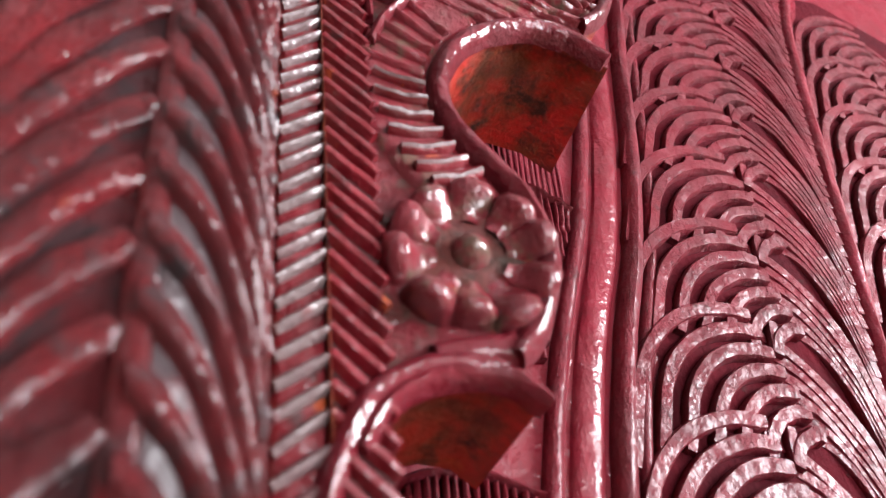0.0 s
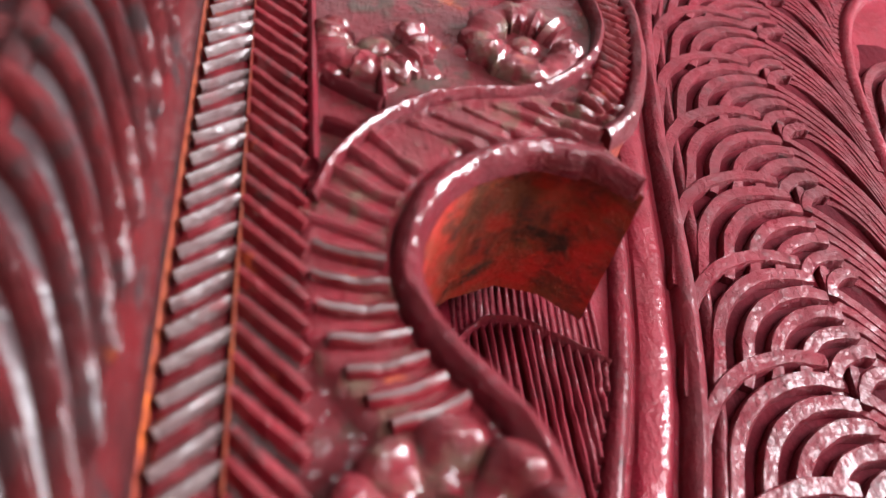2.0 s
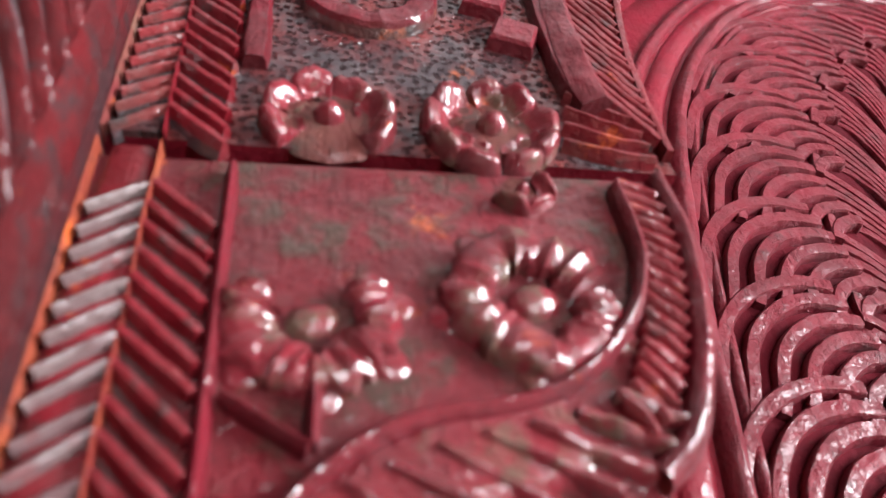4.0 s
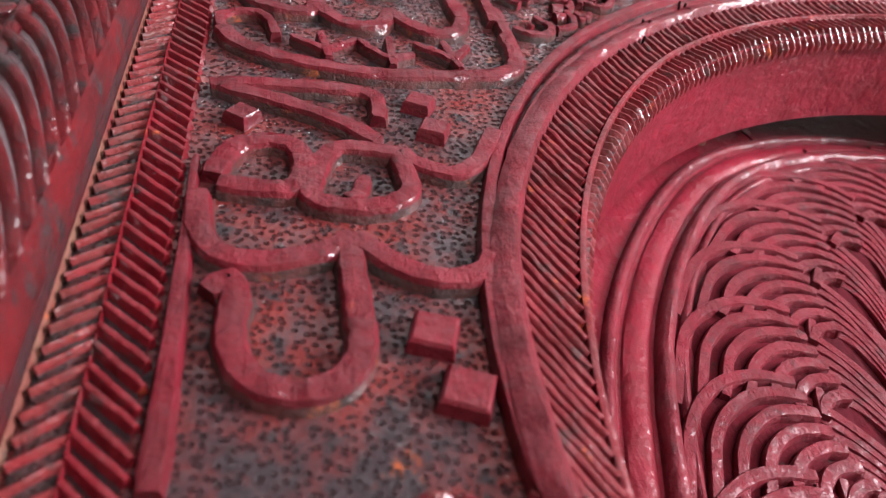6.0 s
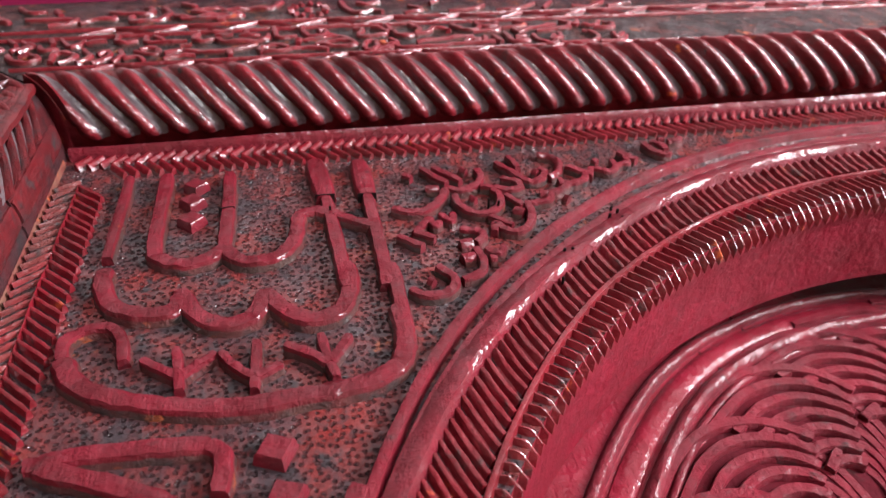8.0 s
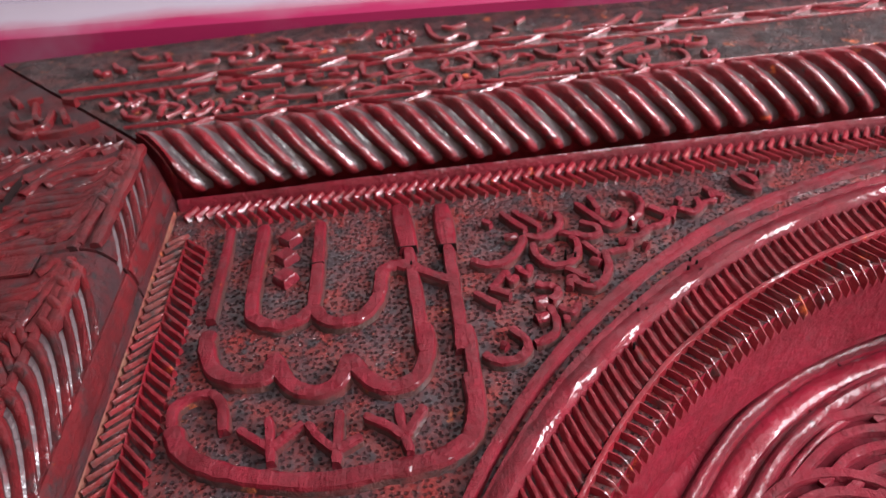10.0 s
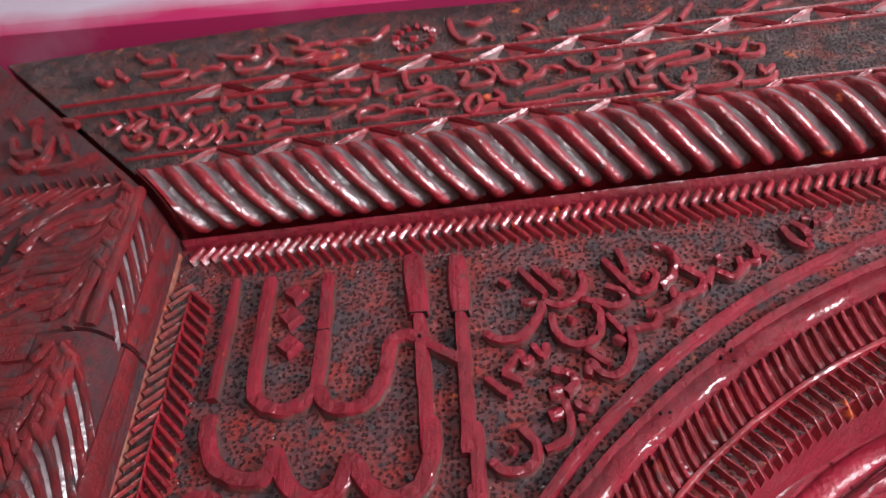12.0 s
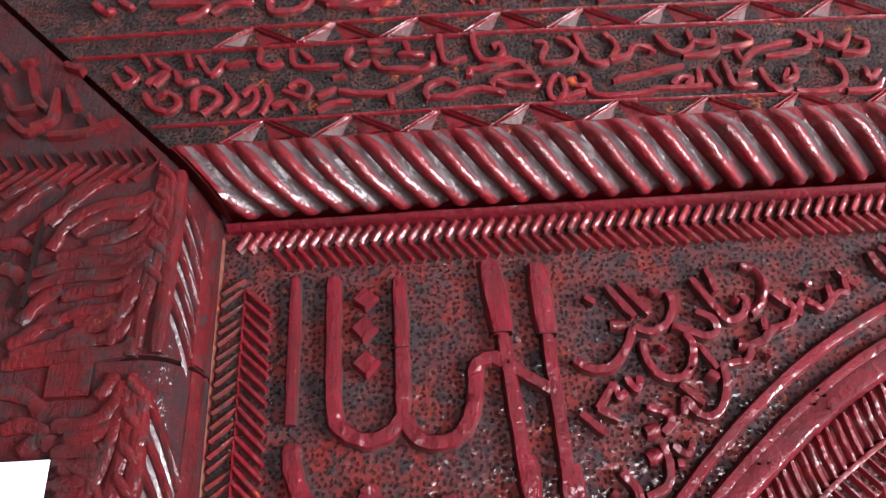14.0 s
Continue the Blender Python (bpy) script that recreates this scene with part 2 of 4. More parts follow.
FLAT = ((-1.20, 0), (-0.99, 0.62), (-0.74, 0.95), (0, 1.03), (0.74, 0.95), (0.99, 0.62), (1.20, 0))
ROUND = ((-1.1, 0), (-0.85, 0.5), (-0.45, 0.88), (0, 1.0), (0.45, 0.88), (0.85, 0.5), (1.1, 0))
NOTCH = ((-1.5, -0.25), (-0.9, 0.35), (-0.3, 0.96), (0.1, 1.02), (0.5, 0.97), (0.72, 0.55), (0.85, 0))
BEVEL = ((-1.15, 0), (-0.92, 0.50), (-0.58, 0.94), (-0.30, 1.0), (0.40, 0.84), (0.92, 0.66), (1.12, 0))
CARVED = ((-1.12, 0), (-0.96, 0.6), (-0.62, 0.95), (0, 1.04), (0.62, 0.95), (0.96, 0.6), (1.12, 0))
RIDGE = ((-1.15, 0), (-0.55, 0.55), (-0.16, 0.97), (0.16, 0.97), (0.55, 0.55), (1.15, 0))


def pen(pts, w, h, place, profile=FLAT, n=7, taper=(1, 1), heights=None, wobble=0.05, cut=0.0045):
    """A carved stroke along pts (u, v), w wide and h high; place(u, v, height) lays it on its surface; cut is the length of the chisel's nicks."""
    c = spline(pts, n)
    k = len(c)
    seed = float(c[0][0] * 91 + c[0][1] * 57)
    d = [c[min(i + 1, k - 1)] - c[max(i - 1, 0)] for i in range(k)]
    verts, faces, m = [], [], len(profile)
    for i in range(k):
        t = d[i] / (np.linalg.norm(d[i]) + 1e-12)
        nv = np.array((-t[1], t[0]))
        f = i / (k - 1)
        end = 1.0
        if i in (0, k - 1):
            end = 0.8
        ws = w * 0.5 * end * (taper[0] + (taper[1] - taper[0]) * f) * (1 + wobble * noise.noise((seed, f * k * 0.45, 0)))
        hs = h * (1 + wobble * noise.noise((seed, f * k * 0.4, 5)))
        lift = 0.0
        if heights:
            lift = heights[0] + (heights[1] - heights[0]) * f
        for a, b in profile:
            q = c[i] + nv * a * ws
            if cut:
                x, y = q[0] / cut, q[1] / cut
                q = q + nv * (w * 0.05 * noise.noise((x, y, 3)) + w * 0.03 * noise.noise((x * 2.7, y * 2.7, 8)))
                nick = 1 + 0.11 * noise.noise((x * 0.8, y * 0.8, 11)) + 0.07 * noise.noise((x * 2.3, y * 2.3, 17))
            else:
                nick = 1.0
            verts.append(place(q[0], q[1], b * hs * nick + lift if b else -0.0015 + min(lift, 0)))
    for i in range(k - 1):
        for j in range(m - 1):
            faces.append((i * m + j, i * m + j + 1, (i + 1) * m + j + 1, (i + 1) * m + j))
    faces.append(tuple(range(m - 1, -1, -1)))
    faces.append(tuple((k - 1) * m + j for j in range(m)))
    return verts, faces


def slab(outline, y0, y1, mats, bevel=0.0):
    """A board with the outline (x, z), its front at y0 and back at y1; the second material is on the cut edges."""
    bm = bmesh.new()
    vs = [bm.verts.new((x, y0, z)) for x, z in outline]
    face = bm.faces.new(vs)
    bm.normal_update()
    if face.normal.y > 0:
        face.normal_flip()
    ext = bmesh.ops.extrude_face_region(bm, geom=[face])
    bmesh.ops.translate(bm, verts=[g for g in ext["geom"] if isinstance(g, bmesh.types.BMVert)], vec=(0, y1 - y0, 0))
    bm.normal_update()
    for f in bm.faces:
        f.material_index = 1 if abs(f.normal.y) < 0.5 and len(mats) > 1 else 0
    if bevel:
        edges = [e for e in bm.edges if all(abs(v.co.y - y0) < 1e-6 for v in e.verts)]
        bmesh.ops.bevel(bm, geom=edges, offset=bevel, segments=2, affect="EDGES", profile=0.6, material=0)
    bmesh.ops.recalc_face_normals(bm, faces=bm.faces)
    bmesh.ops.triangulate(bm, faces=[f for f in bm.faces if len(f.verts) > 4])
    me = bpy.data.meshes.new("board")
    bm.to_mesh(me)
    bm.free()
    for m in mats:
        me.materials.append(m)
    me.shade_smooth()
    me.set_sharp_from_angle(angle=radians(35))
    return me


def prism(profile, ends, mat, sharp=50):
    """A bar with the closed profile; ends(p) gives the two 3D ends for each profile point."""
    a = [ends(p) for p in profile]
    k = len(profile)
    verts = [q[0] for q in a] + [q[1] for q in a]
    faces = [(i, (i + 1) % k, k + (i + 1) % k, k + i) for i in range(k)]
    faces += [tuple(range(k - 1, -1, -1)), tuple(range(k, 2 * k))]
    me = mesh_of("bar", verts, faces, mat, sharp)
    bm = bmesh.new()
    bm.from_mesh(me)
    bmesh.ops.recalc_face_normals(bm, faces=bm.faces)
    bm.to_mesh(me)
    bm.free()
    return me


def box(x0, x1, y0, y1, z0, z1, mat, bevel=0.0):
    bm = bmesh.new()
    bmesh.ops.create_cube(bm, size=1)
    for v in bm.verts:
        v.co = ((x0 + x1) / 2 + v.co.x * (x1 - x0), (y0 + y1) / 2 + v.co.y * (y1 - y0), (z0 + z1) / 2 + v.co.z * (z1 - z0))
    if bevel:
        bmesh.ops.bevel(bm, geom=bm.edges[:], offset=bevel, segments=2, affect="EDGES")
    me = bpy.data.meshes.new("box")
    bm.to_mesh(me)
    bm.free()
    me.materials.append(mat)
    return me


def thing(name, label, category, group="", kind=""):
    return tagged(new(name), label, category, group, kind)


# ---------------------------------------------------------------- room
PORTAL_BACK = 0.16
tagged(new("floor", box(-1.8, 1.7, -2.6, 0.5, -0.1, 0, BOARDS)), "brown wooden floor boards of the room", "floor", kind="structure")
tagged(new("ceiling", box(-1.8, 1.7, -2.6, 0.5, 3.2, 3.3, CEILING)), "grey painted boarded ceiling of the room", "ceiling", kind="structure")
tagged(new("wall_north", box(-1.8, 1.7, PORTAL_BACK, 0.5, 0, 3.2, PLASTER)), "ochre limewashed wall behind the carved portal", "wall", kind="structure")


def side_wall(name, x0, x1, yc, label):
    wall = thing(name, label, "wall", kind="structure")
    for nm, dims in (("lower_wall", (-2.85, 0.5, 0, 1.25)), ("upper_wall", (-2.85, 0.5, 2.25, 3.2)), ("near_wall", (-2.85, yc - 0.35, 1.25, 2.25)), ("far_wall", (yc + 0.35, 0.5, 1.25, 2.25))):
        part(nm, box(x0, x1, dims[0], dims[1], dims[2], dims[3], PLASTER), wall)
    return wall


def window(name, x0, x1, yc):
    win = thing(name, "white painted wooden window with four panes", "window", kind="structure")
    xm = (x0 + x1) / 2
    for nm, d in (("jamb", (yc - 0.35, yc - 0.3, 1.25, 2.25)), ("jamb", (yc + 0.3, yc + 0.35, 1.25, 2.25)), ("rail", (yc - 0.3, yc + 0.3, 1.25, 1.3)), ("rail", (yc - 0.3, yc + 0.3, 2.2, 2.25)), ("mullion", (yc - 0.02, yc + 0.02, 1.3, 2.2)), ("transom", (yc - 0.3, yc + 0.3, 1.73, 1.77))):
        part(nm, box(xm - 0.03, xm + 0.03, d[0], d[1], d[2], d[3], FRAME, 0.006), win)
    return win


wall_s = thing("wall_south", "ochre limewashed wall with an open doorway facing the portal", "wall", kind="structure")
for nm, d in (("upper_wall", (-1.8, 1.7, 2.05, 3.2)), ("near_wall", (-1.8, 0.5, 0, 2.05)), ("far_wall", (1.5, 1.7, 0, 2.05))):
    part(nm, box(d[0], d[1], -2.85, -2.6, d[2], d[3], PLASTER), wall_s)
door = thing("door_1", "open doorway with a white painted wooden frame", "door", kind="structure")
for nm, d in (("jamb", (0.5, 0.56, 0, 1.99)), ("jamb", (1.44, 1.5, 0, 1.99)), ("head", (0.5, 1.5, 1.99, 2.05))):
    part(nm, box(d[0], d[1], -2.75, -2.69, d[2], d[3], FRAME, 0.006), door)
side_wall("wall_east", 1.7, 1.95, -0.80, "ochre limewashed wall with a window")
tagged(new("wall_west", box(-2.05, -1.8, -2.85, 0.5, 0, 3.2, PLASTER)), "dark ochre limewashed wall", "wall", kind="structure")
window("window_1", 1.7, 1.95, -0.80)

# ---------------------------------------------------------------- carved portal: niche panel behind the arch
def niche_y(x):
    return 0.080 + 0.07 * (x - 0.13)


def on_niche(u, v, h):
    return Vector((u, niche_y(u) - h, v))


class Guide:
    """A smooth guide line on a board, walked by its length; across() steps to its left."""

    def __init__(self, pts):
        self.p = np.array(spline(pts, 12))
        self.s = np.concatenate(([0], np.cumsum(np.linalg.norm(np.diff(self.p, axis=0), axis=1))))
        self.length = float(self.s[-1])

    def across(self, s, u):
        def at(q):
            return np.array((np.interp(q, self.s, self.p[:, 0]), np.interp(q, self.s, self.p[:, 1])))
        sc = min(max(s, 0), self.length)
        t = at(sc + 0.02) - at(sc - 0.02)
        t = t / np.linalg.norm(t)
        base = at(sc) + t * (s - sc)
        return base + np.array((-t[1], t[0])) * u


niche = thing("niche_panel", "recessed crimson door panel carved with plaited basket weave", "carved panel")
back = slab([(-0.02, 1.0), (0.95, 1.0), (0.95, 2.2), (-0.02, 2.2)], 0, 0.02, [PLAIN])
back.transform(Matrix(((1, 0, 0, 0), (0.07, 1, 0, niche_y(0)), (0, 0, 1, 0), (0, 0, 0, 1))))
part("backing", back, niche)


def tongue(z0, x_free, crown):
    """A fluted tongue with an arched, rolled top edge."""
    top = spline(crown, 6)
    xs, zs = [p[0] for p in top], [p[1] for p in top]
    x = xs[0] + 0.002
    while x < xs[-1] - 0.001:
        zt = float(np.interp(x, xs, zs)) - 0.002
        zb = max(z0, z0 + (x - x_free) * 2.6)
        lean = random.uniform(-0.0008, 0.0008)
        part("flute", mesh_of("flute", *pen([(x, zb), (x + lean, (zb + zt) / 2), (x + 0.001, zt)], 0.0036, 0.0034, on_niche, ROUND, 6, (1, 0.8), (0.002, 0.0045), wobble=0.5), WEAVE), niche)
        x += random.uniform(0.0025, 0.0037)
    part("tongue_rim", mesh_of("tongue_rim", *pen(crown, 0.0042, 0.0085, on_niche, ROUND, 6, wobble=0.2), WEAVE), niche)


tongue(1.340, 0.082, [(0.040, 1.378), (0.049, 1.3905), (0.060, 1.3950), (0.078, 1.3945), (0.098, 1.3880)])
tongue(1.440, 0.110, [(0.0800, 1.510), (0.0835, 1.5187), (0.0939, 1.5297), (0.1068, 1.5317), (0.1199, 1.5250), (0.1385, 1.5157)])
x = 0.086
while x < 0.142:
    part("flute", mesh_of("flute", *pen([(x, 1.525), (x + 0.002, 1.548), (x + 0.004, 1.570)], 0.0022, 0.0009, on_niche, ROUND, 3, wobble=0.6), WEAVE), niche)
    x += random.uniform(0.0021, 0.0030)

peg = [on_niche(0.359 + 0.0045 * math.cos(q * math.pi / 5) * k, 2.001 + 0.003 * math.sin(q * math.pi / 5) * k, h) for k, h in ((1, -0.001), (1, 0.006), (0.7, 0.0075)) for q in range(10)]
part("peg", mesh_of("peg", peg, [(10 * r + q, 10 * r + (q + 1) % 10, 10 * r + 10 + (q + 1) % 10, 10 * r + 10 + q) for r in range(2) for q in range(10)] + [tuple(range(20, 30))], DUST, 50), niche, "pale wooden peg end")
for line in (((0.405, 2.035), (0.409, 2.015), (0.4125, 1.998)), ((0.372, 1.985), (0.378, 1.97), (0.380, 1.955))):
    part("crack", mesh_of("crack", *pen(line, 0.0012, 0.0006, on_niche, ROUND, 4, wobble=0.5), SHADE), niche)

tips = Guide([(0.165, 1.20), (0.205, 1.385), (0.236, 1.498), (0.262, 1.596), (0.288, 1.69), (0.313, 1.765), (0.347, 1.83), (0.392, 1.885), (0.455, 1.93), (0.53, 1.95), (0.62, 1.94), (0.70, 1.90)])
edge = Guide([(0.105, 1.22), (0.15, 1.41), (0.178, 1.49), (0.198, 1.56), (0.215, 1.64), (0.235, 1.72), (0.2625, 1.80), (0.308, 1.875), (0.366, 1.938), (0.438, 1.975), (0.53, 1.99), (0.64, 1.97), (0.73, 1.91)])

# plain mouldings between the weave and the jamb
for u, w, h, nm in ((0.004, 0.006, 0.004, "bead"), (0.013, 0.010, 0.007, "bead"), (0.027, 0.014, 0.003, "fillet"), (0.040, 0.008, 0.005, "bead")):
    line = [edge.across(s, u) for s in np.linspace(0.0, edge.length, 30)]
    part(nm, mesh_of(nm, *pen(line, w, h, on_niche, ROUND, 3), PLAIN if nm == "fillet" else WEAVE), niche)


BAND = ((-1.0, -0.3), (-0.93, 0.70), (-0.74, 0.97), (0.0, 1.0), (0.74, 0.97), (0.93, 0.70), (1.0, -0.3))


def weave(guide, width, right, first, last, pitch=0.0530, strands=7):
    """Plaited carving along a guide: on its left lobes of nested strands, on its right strands that pass under."""
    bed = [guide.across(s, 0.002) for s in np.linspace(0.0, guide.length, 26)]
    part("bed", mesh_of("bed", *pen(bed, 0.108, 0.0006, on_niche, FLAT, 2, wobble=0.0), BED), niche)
    s = first
    while s < last:
        for i in range(strands):
            a, b = width * (1 - 0.124 * i), 0.062 * (1 - 0.122 * i)
            u0 = 0.012 - 0.0046 * i
            pts = [(u0 + a * 1.04, s - 0.024 + 0.006 * i)]
            for q in range(0, 91, 15):
                pts.append((u0 + a * math.cos(radians(q)), s + b * math.sin(radians(q)) - 0.0008 * i + random.uniform(-0.0004, 0.0004)))
            line = [guide.across(v, u) for u, v in pts]
            part("strand", mesh_of("strand", *pen(line, 0.0080, 0.0042, on_niche, BAND, 4, (0.72, 1.0), (0.0002, 0.0022), 0.10, 0), WEAVE), niche)
        if right:
            for i in range(6):
                v0 = s + 0.0585 - 0.0089 * i
                c = -0.0045 * i
                pts = [(0.008 + c, v0), (-0.008 + c * 0.8, v0 - 0.006), (-0.026 + c * 0.5, v0 - 0.022), (-0.041 + c * 0.2, v0 - 0.046), (-0.052, v0 - 0.085)]
                line = [guide.across(v, u) for u, v in pts]
                part("strand", mesh_of("strand", *pen(line, 0.0070, 0.0046, on_niche, BAND, 3, (1.0, 0.8), (-0.0040, 0.0020), 0.12, 0), WEAVE), niche)
        s += pitch


weave(tips, 0.055, True, 0.0, tips.length - 0.05)
ridge_line = [tips.across(s, -0.060) for s in np.linspace(0.0, tips.length, 26)]
part("ridge", mesh_of("ridge", *pen(ridge_line, 0.010, 0.007, on_niche, ROUND, 3), PLAIN), niche)
second = Guide([tips.across(s, -0.128) for s in np.linspace(0.0, tips.length * 0.62, 12)])
weave(second, 0.050, True, 0.0, second.length - 0.04)


# ---------------------------------------------------------------- boards with the inscription
BASE = 0.005


def on_panel(u, v, h):
    return Vector((u, BASE - h, v))


# scalloped right edge of the lower board, from its foot up to the joint
SCALLOP = [(0.030, 1.285), (0.022, 1.315), (0.0195, 1.345), (0.0205, 1.362), (0.0245, 1.3745), (0.0315, 1.386), (0.042, 1.3925), (0.054, 1.3945), (0.064, 1.393), (0.0715, 1.3865), (0.068, 1.397), (0.0765, 1.408), (0.0838, 1.4295), (0.0815, 1.448), (0.0745, 1.4615), (0.0655, 1.473), (0.0605, 1.4835), (0.0593, 1.496), (0.0622, 1.509), (0.0692, 1.5215), (0.0815, 1.532), (0.0985, 1.5385), (0.113, 1.535), (0.1255, 1.5245), (0.1265, 1.533), (0.1185, 1.5455), (0.1325, 1.558), (0.1445, 1.583), (0.1515, 1.612), (0.1515, 1.6375)]

jamb = thing("jamb_board", "scalloped crimson jamb board carved with rosettes and herringbone", "carved board")
part("board", slab([(0.0, 1.15), (0.06, 1.15), (0.055, 1.22), (0.062, 1.27), (0.05, 1.282)] + SCALLOP + [(0.0, 1.6360)], BASE, 0.062, [SCUFF, CUT]), jamb)
spandrel = thing("spandrel_board", "crimson arch spandrel carved with raised calligraphy on stippled ground", "carved board")
IN, OUT = (0.5116, 1.6508, 0.355), (0.5149, 1.6993, 0.3814)


def arch_xy(f, a):
    x, z, r = (IN[i] + (OUT[i] - IN[i]) * f for i in range(3))
    return x + r * math.cos(radians(a)), z + r * math.sin(radians(a))


arc = [arch_xy(0, a) for a in np.linspace(181.5, 55, 60)]
part("board", slab([(0.0, 1.6440)] + arc + [(0.80, 1.93), (0.80, 2.135), (0.0, 2.135)], BASE, 0.068, [GROUND, PLAIN]), spandrel)


def letter_on(parent, name, mat, w, h, pts, profile=FLAT, place=on_panel, n=7, wobble=0.05, taper=(1, 1), label="", cut=0.0045):
    return part(name, mesh_of(name, *pen(pts, w, h, place, profile, n, taper, None, wobble, cut), mat), parent, label)


# herringbone strip up the left side of both boards, one rib at a time
def rib_mesh(dx, dz, w, h, mat, profile=RIDGE):
    return mesh_of("rib", *pen([(0, 0), (dx, dz)], w, h, lambda u, v, k: Vector((u, -k, v)), profile, wobble=0.1), mat)


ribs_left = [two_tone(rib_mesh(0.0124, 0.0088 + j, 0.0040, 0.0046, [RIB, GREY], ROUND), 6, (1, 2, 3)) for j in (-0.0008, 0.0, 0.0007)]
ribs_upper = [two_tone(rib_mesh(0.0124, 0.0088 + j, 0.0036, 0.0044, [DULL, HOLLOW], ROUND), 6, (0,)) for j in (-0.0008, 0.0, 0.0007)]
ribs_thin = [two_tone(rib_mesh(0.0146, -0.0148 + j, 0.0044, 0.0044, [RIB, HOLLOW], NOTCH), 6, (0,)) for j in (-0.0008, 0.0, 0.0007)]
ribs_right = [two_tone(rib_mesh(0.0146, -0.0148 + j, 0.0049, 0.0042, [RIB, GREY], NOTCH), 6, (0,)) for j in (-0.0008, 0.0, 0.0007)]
z = 1.16
while z < 2.088:
    owner = jamb if z < 1.632 else spandrel
    if not 1.624 < z < 1.652:
        ob = part("rib", random.choice(ribs_left if z < 1.645 else ribs_upper), owner)
        ob.location = (0.0056, BASE + random.uniform(-0.0003, 0.0004), z - 0.0086 + random.uniform(-0.0005, 0.0005))
        if z < 2.082:
            ob = part("rib", random.choice(ribs_right if owner == jamb else ribs_thin), owner)
            ob.location = (0.0186, BASE + random.uniform(-0.0003, 0.0004), z + 0.0006 + random.uniform(-0.0005, 0.0005))
    z += 0.00735
for owner, z0, z1 in ((jamb, 1.15, 1.639), (spandrel, 1.643, 2.112)):
    letter_on(owner, "strip_bed", RIB if owner == jamb else SOOT, 0.0116, 0.0022, [(0.0118, z0 + 0.001), (0.0118, (z0 + z1) / 2), (0.0118, z1 - 0.001 if z1 < 2 else 2.085)])
    letter_on(owner, "edge_line", ORANGE if z0 < 1.5 else DUST, 0.0012, 0.0044, [(0.0038, z0), (0.0038, (z0 + z1) / 2), (0.0038, z1)], ROUND)
    letter_on(owner, "edge_band", RED, 0.003, 0.0046, [(0.0012, z0), (0.0012, (z0 + z1) / 2), (0.0012, z1)])
for owner, z0, z1 in ((jamb, 1.15, 1.639), (spandrel, 1.643, 2.08)):
    letter_on(owner, "centre_line", ORANGE if z0 < 1.5 else RIB, 0.0010, 0.0045, [(0.0183, z0), (0.0183, (z0 + z1) / 2), (0.0183, z1)], ROUND, n=24, wobble=0.5)
letter_on(spandrel, "plain_band", RED, 0.0072, 0.0046, [(0.0382, 1.679), (0.0384, 1.72), (0.0380, 1.77), (0.0372, 1.82)], taper=(1.15, 0.45))
letter_on(jamb, "plain_band", RED, 0.0034, 0.0044, [(0.0352, 1.528), (0.0352, 1.57), (0.0356, 1.632)], ROUND)

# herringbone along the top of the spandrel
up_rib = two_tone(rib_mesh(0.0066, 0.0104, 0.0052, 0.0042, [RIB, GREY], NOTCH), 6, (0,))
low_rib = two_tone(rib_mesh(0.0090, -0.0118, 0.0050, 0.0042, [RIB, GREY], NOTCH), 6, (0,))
x = 0.012
while x < 0.79:
    ob = part("rib", up_rib, spandrel)
    ob.location = (x, BASE + random.uniform(-0.0003, 0.0004), 2.1040 + random.uniform(-0.0003, 0.0003))
    if x > 0.026:
        ob = part("rib", low_rib, spandrel)
        ob.location = (x, BASE + random.uniform(-0.0003, 0.0004), 2.1030 + random.uniform(-0.0003, 0.0003))
    x += 0.0069
letter_on(spandrel, "plain_band", RED, 0.006, 0.0085, [(0.006, 2.1185), (0.3, 2.1185), (0.79, 2.1185)], ROUND)

# mouldings round the arch
def low_part(a):
    """0 on the crown of the arch, 1 down at its springing."""
    return min(1.0, max(0.0, (a - 130) / 38))


for f, df, w, h, nm, mat in ((1.0, 0.05, 0.0060, 0.0050, "bead", RED), (0.775, 0.13, 0.0062, 0.0055, "bead", RED), (0.655, 0.20, 0.0120, 0.0080, "moulding", RED), (0.245, -0.19, 0.0030, 0.0046, "bead", RIB)):
    line = [arch_xy(f + df * low_part(a), a) for a in np.linspace(184 if f > 0.5 else 181, 56, 48)]
    letter_on(spandrel, nm, mat, w, h, line, BEVEL if nm == "moulding" else FLAT, n=2)
letter_on(spandrel, "rib_bed", RIB, 0.0190, 0.0018, [arch_xy(0.41, a) for a in np.linspace(181, 56, 48)], n=2, taper=(0.62, 1.15))
a = 180.6
while a > 58:
    k = low_part(a)
    j = random.uniform(-0.08, 0.08)
    p = [arch_xy(f, a + j + d) for f, d in ((0.56 + 0.16 * k, 0.0), (0.41, 0.1), (0.27 - 0.16 * k, 0.0))]
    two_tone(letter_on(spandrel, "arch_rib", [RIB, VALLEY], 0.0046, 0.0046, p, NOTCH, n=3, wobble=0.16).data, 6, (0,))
    q = [(f, a + d) for f, d in ((0.22 - 0.15 * k, 0.5), (0.08 - 0.06 * k, -0.3), (-0.06, -1.1))]
    pv = [arch_xy(f, b) for f, b in q]
    letter_on(spandrel, "corner_rib", RIB, 0.0042, 0.0036, pv, RIDGE, place=lambda u, v, h: Vector((u, BASE + 0.0005 - h + max(0, (IN[2] + 0.002) - math.hypot(u - IN[0], v - IN[1])) * 1.2, v)), n=3, wobble=0.16)
    a -= 0.98


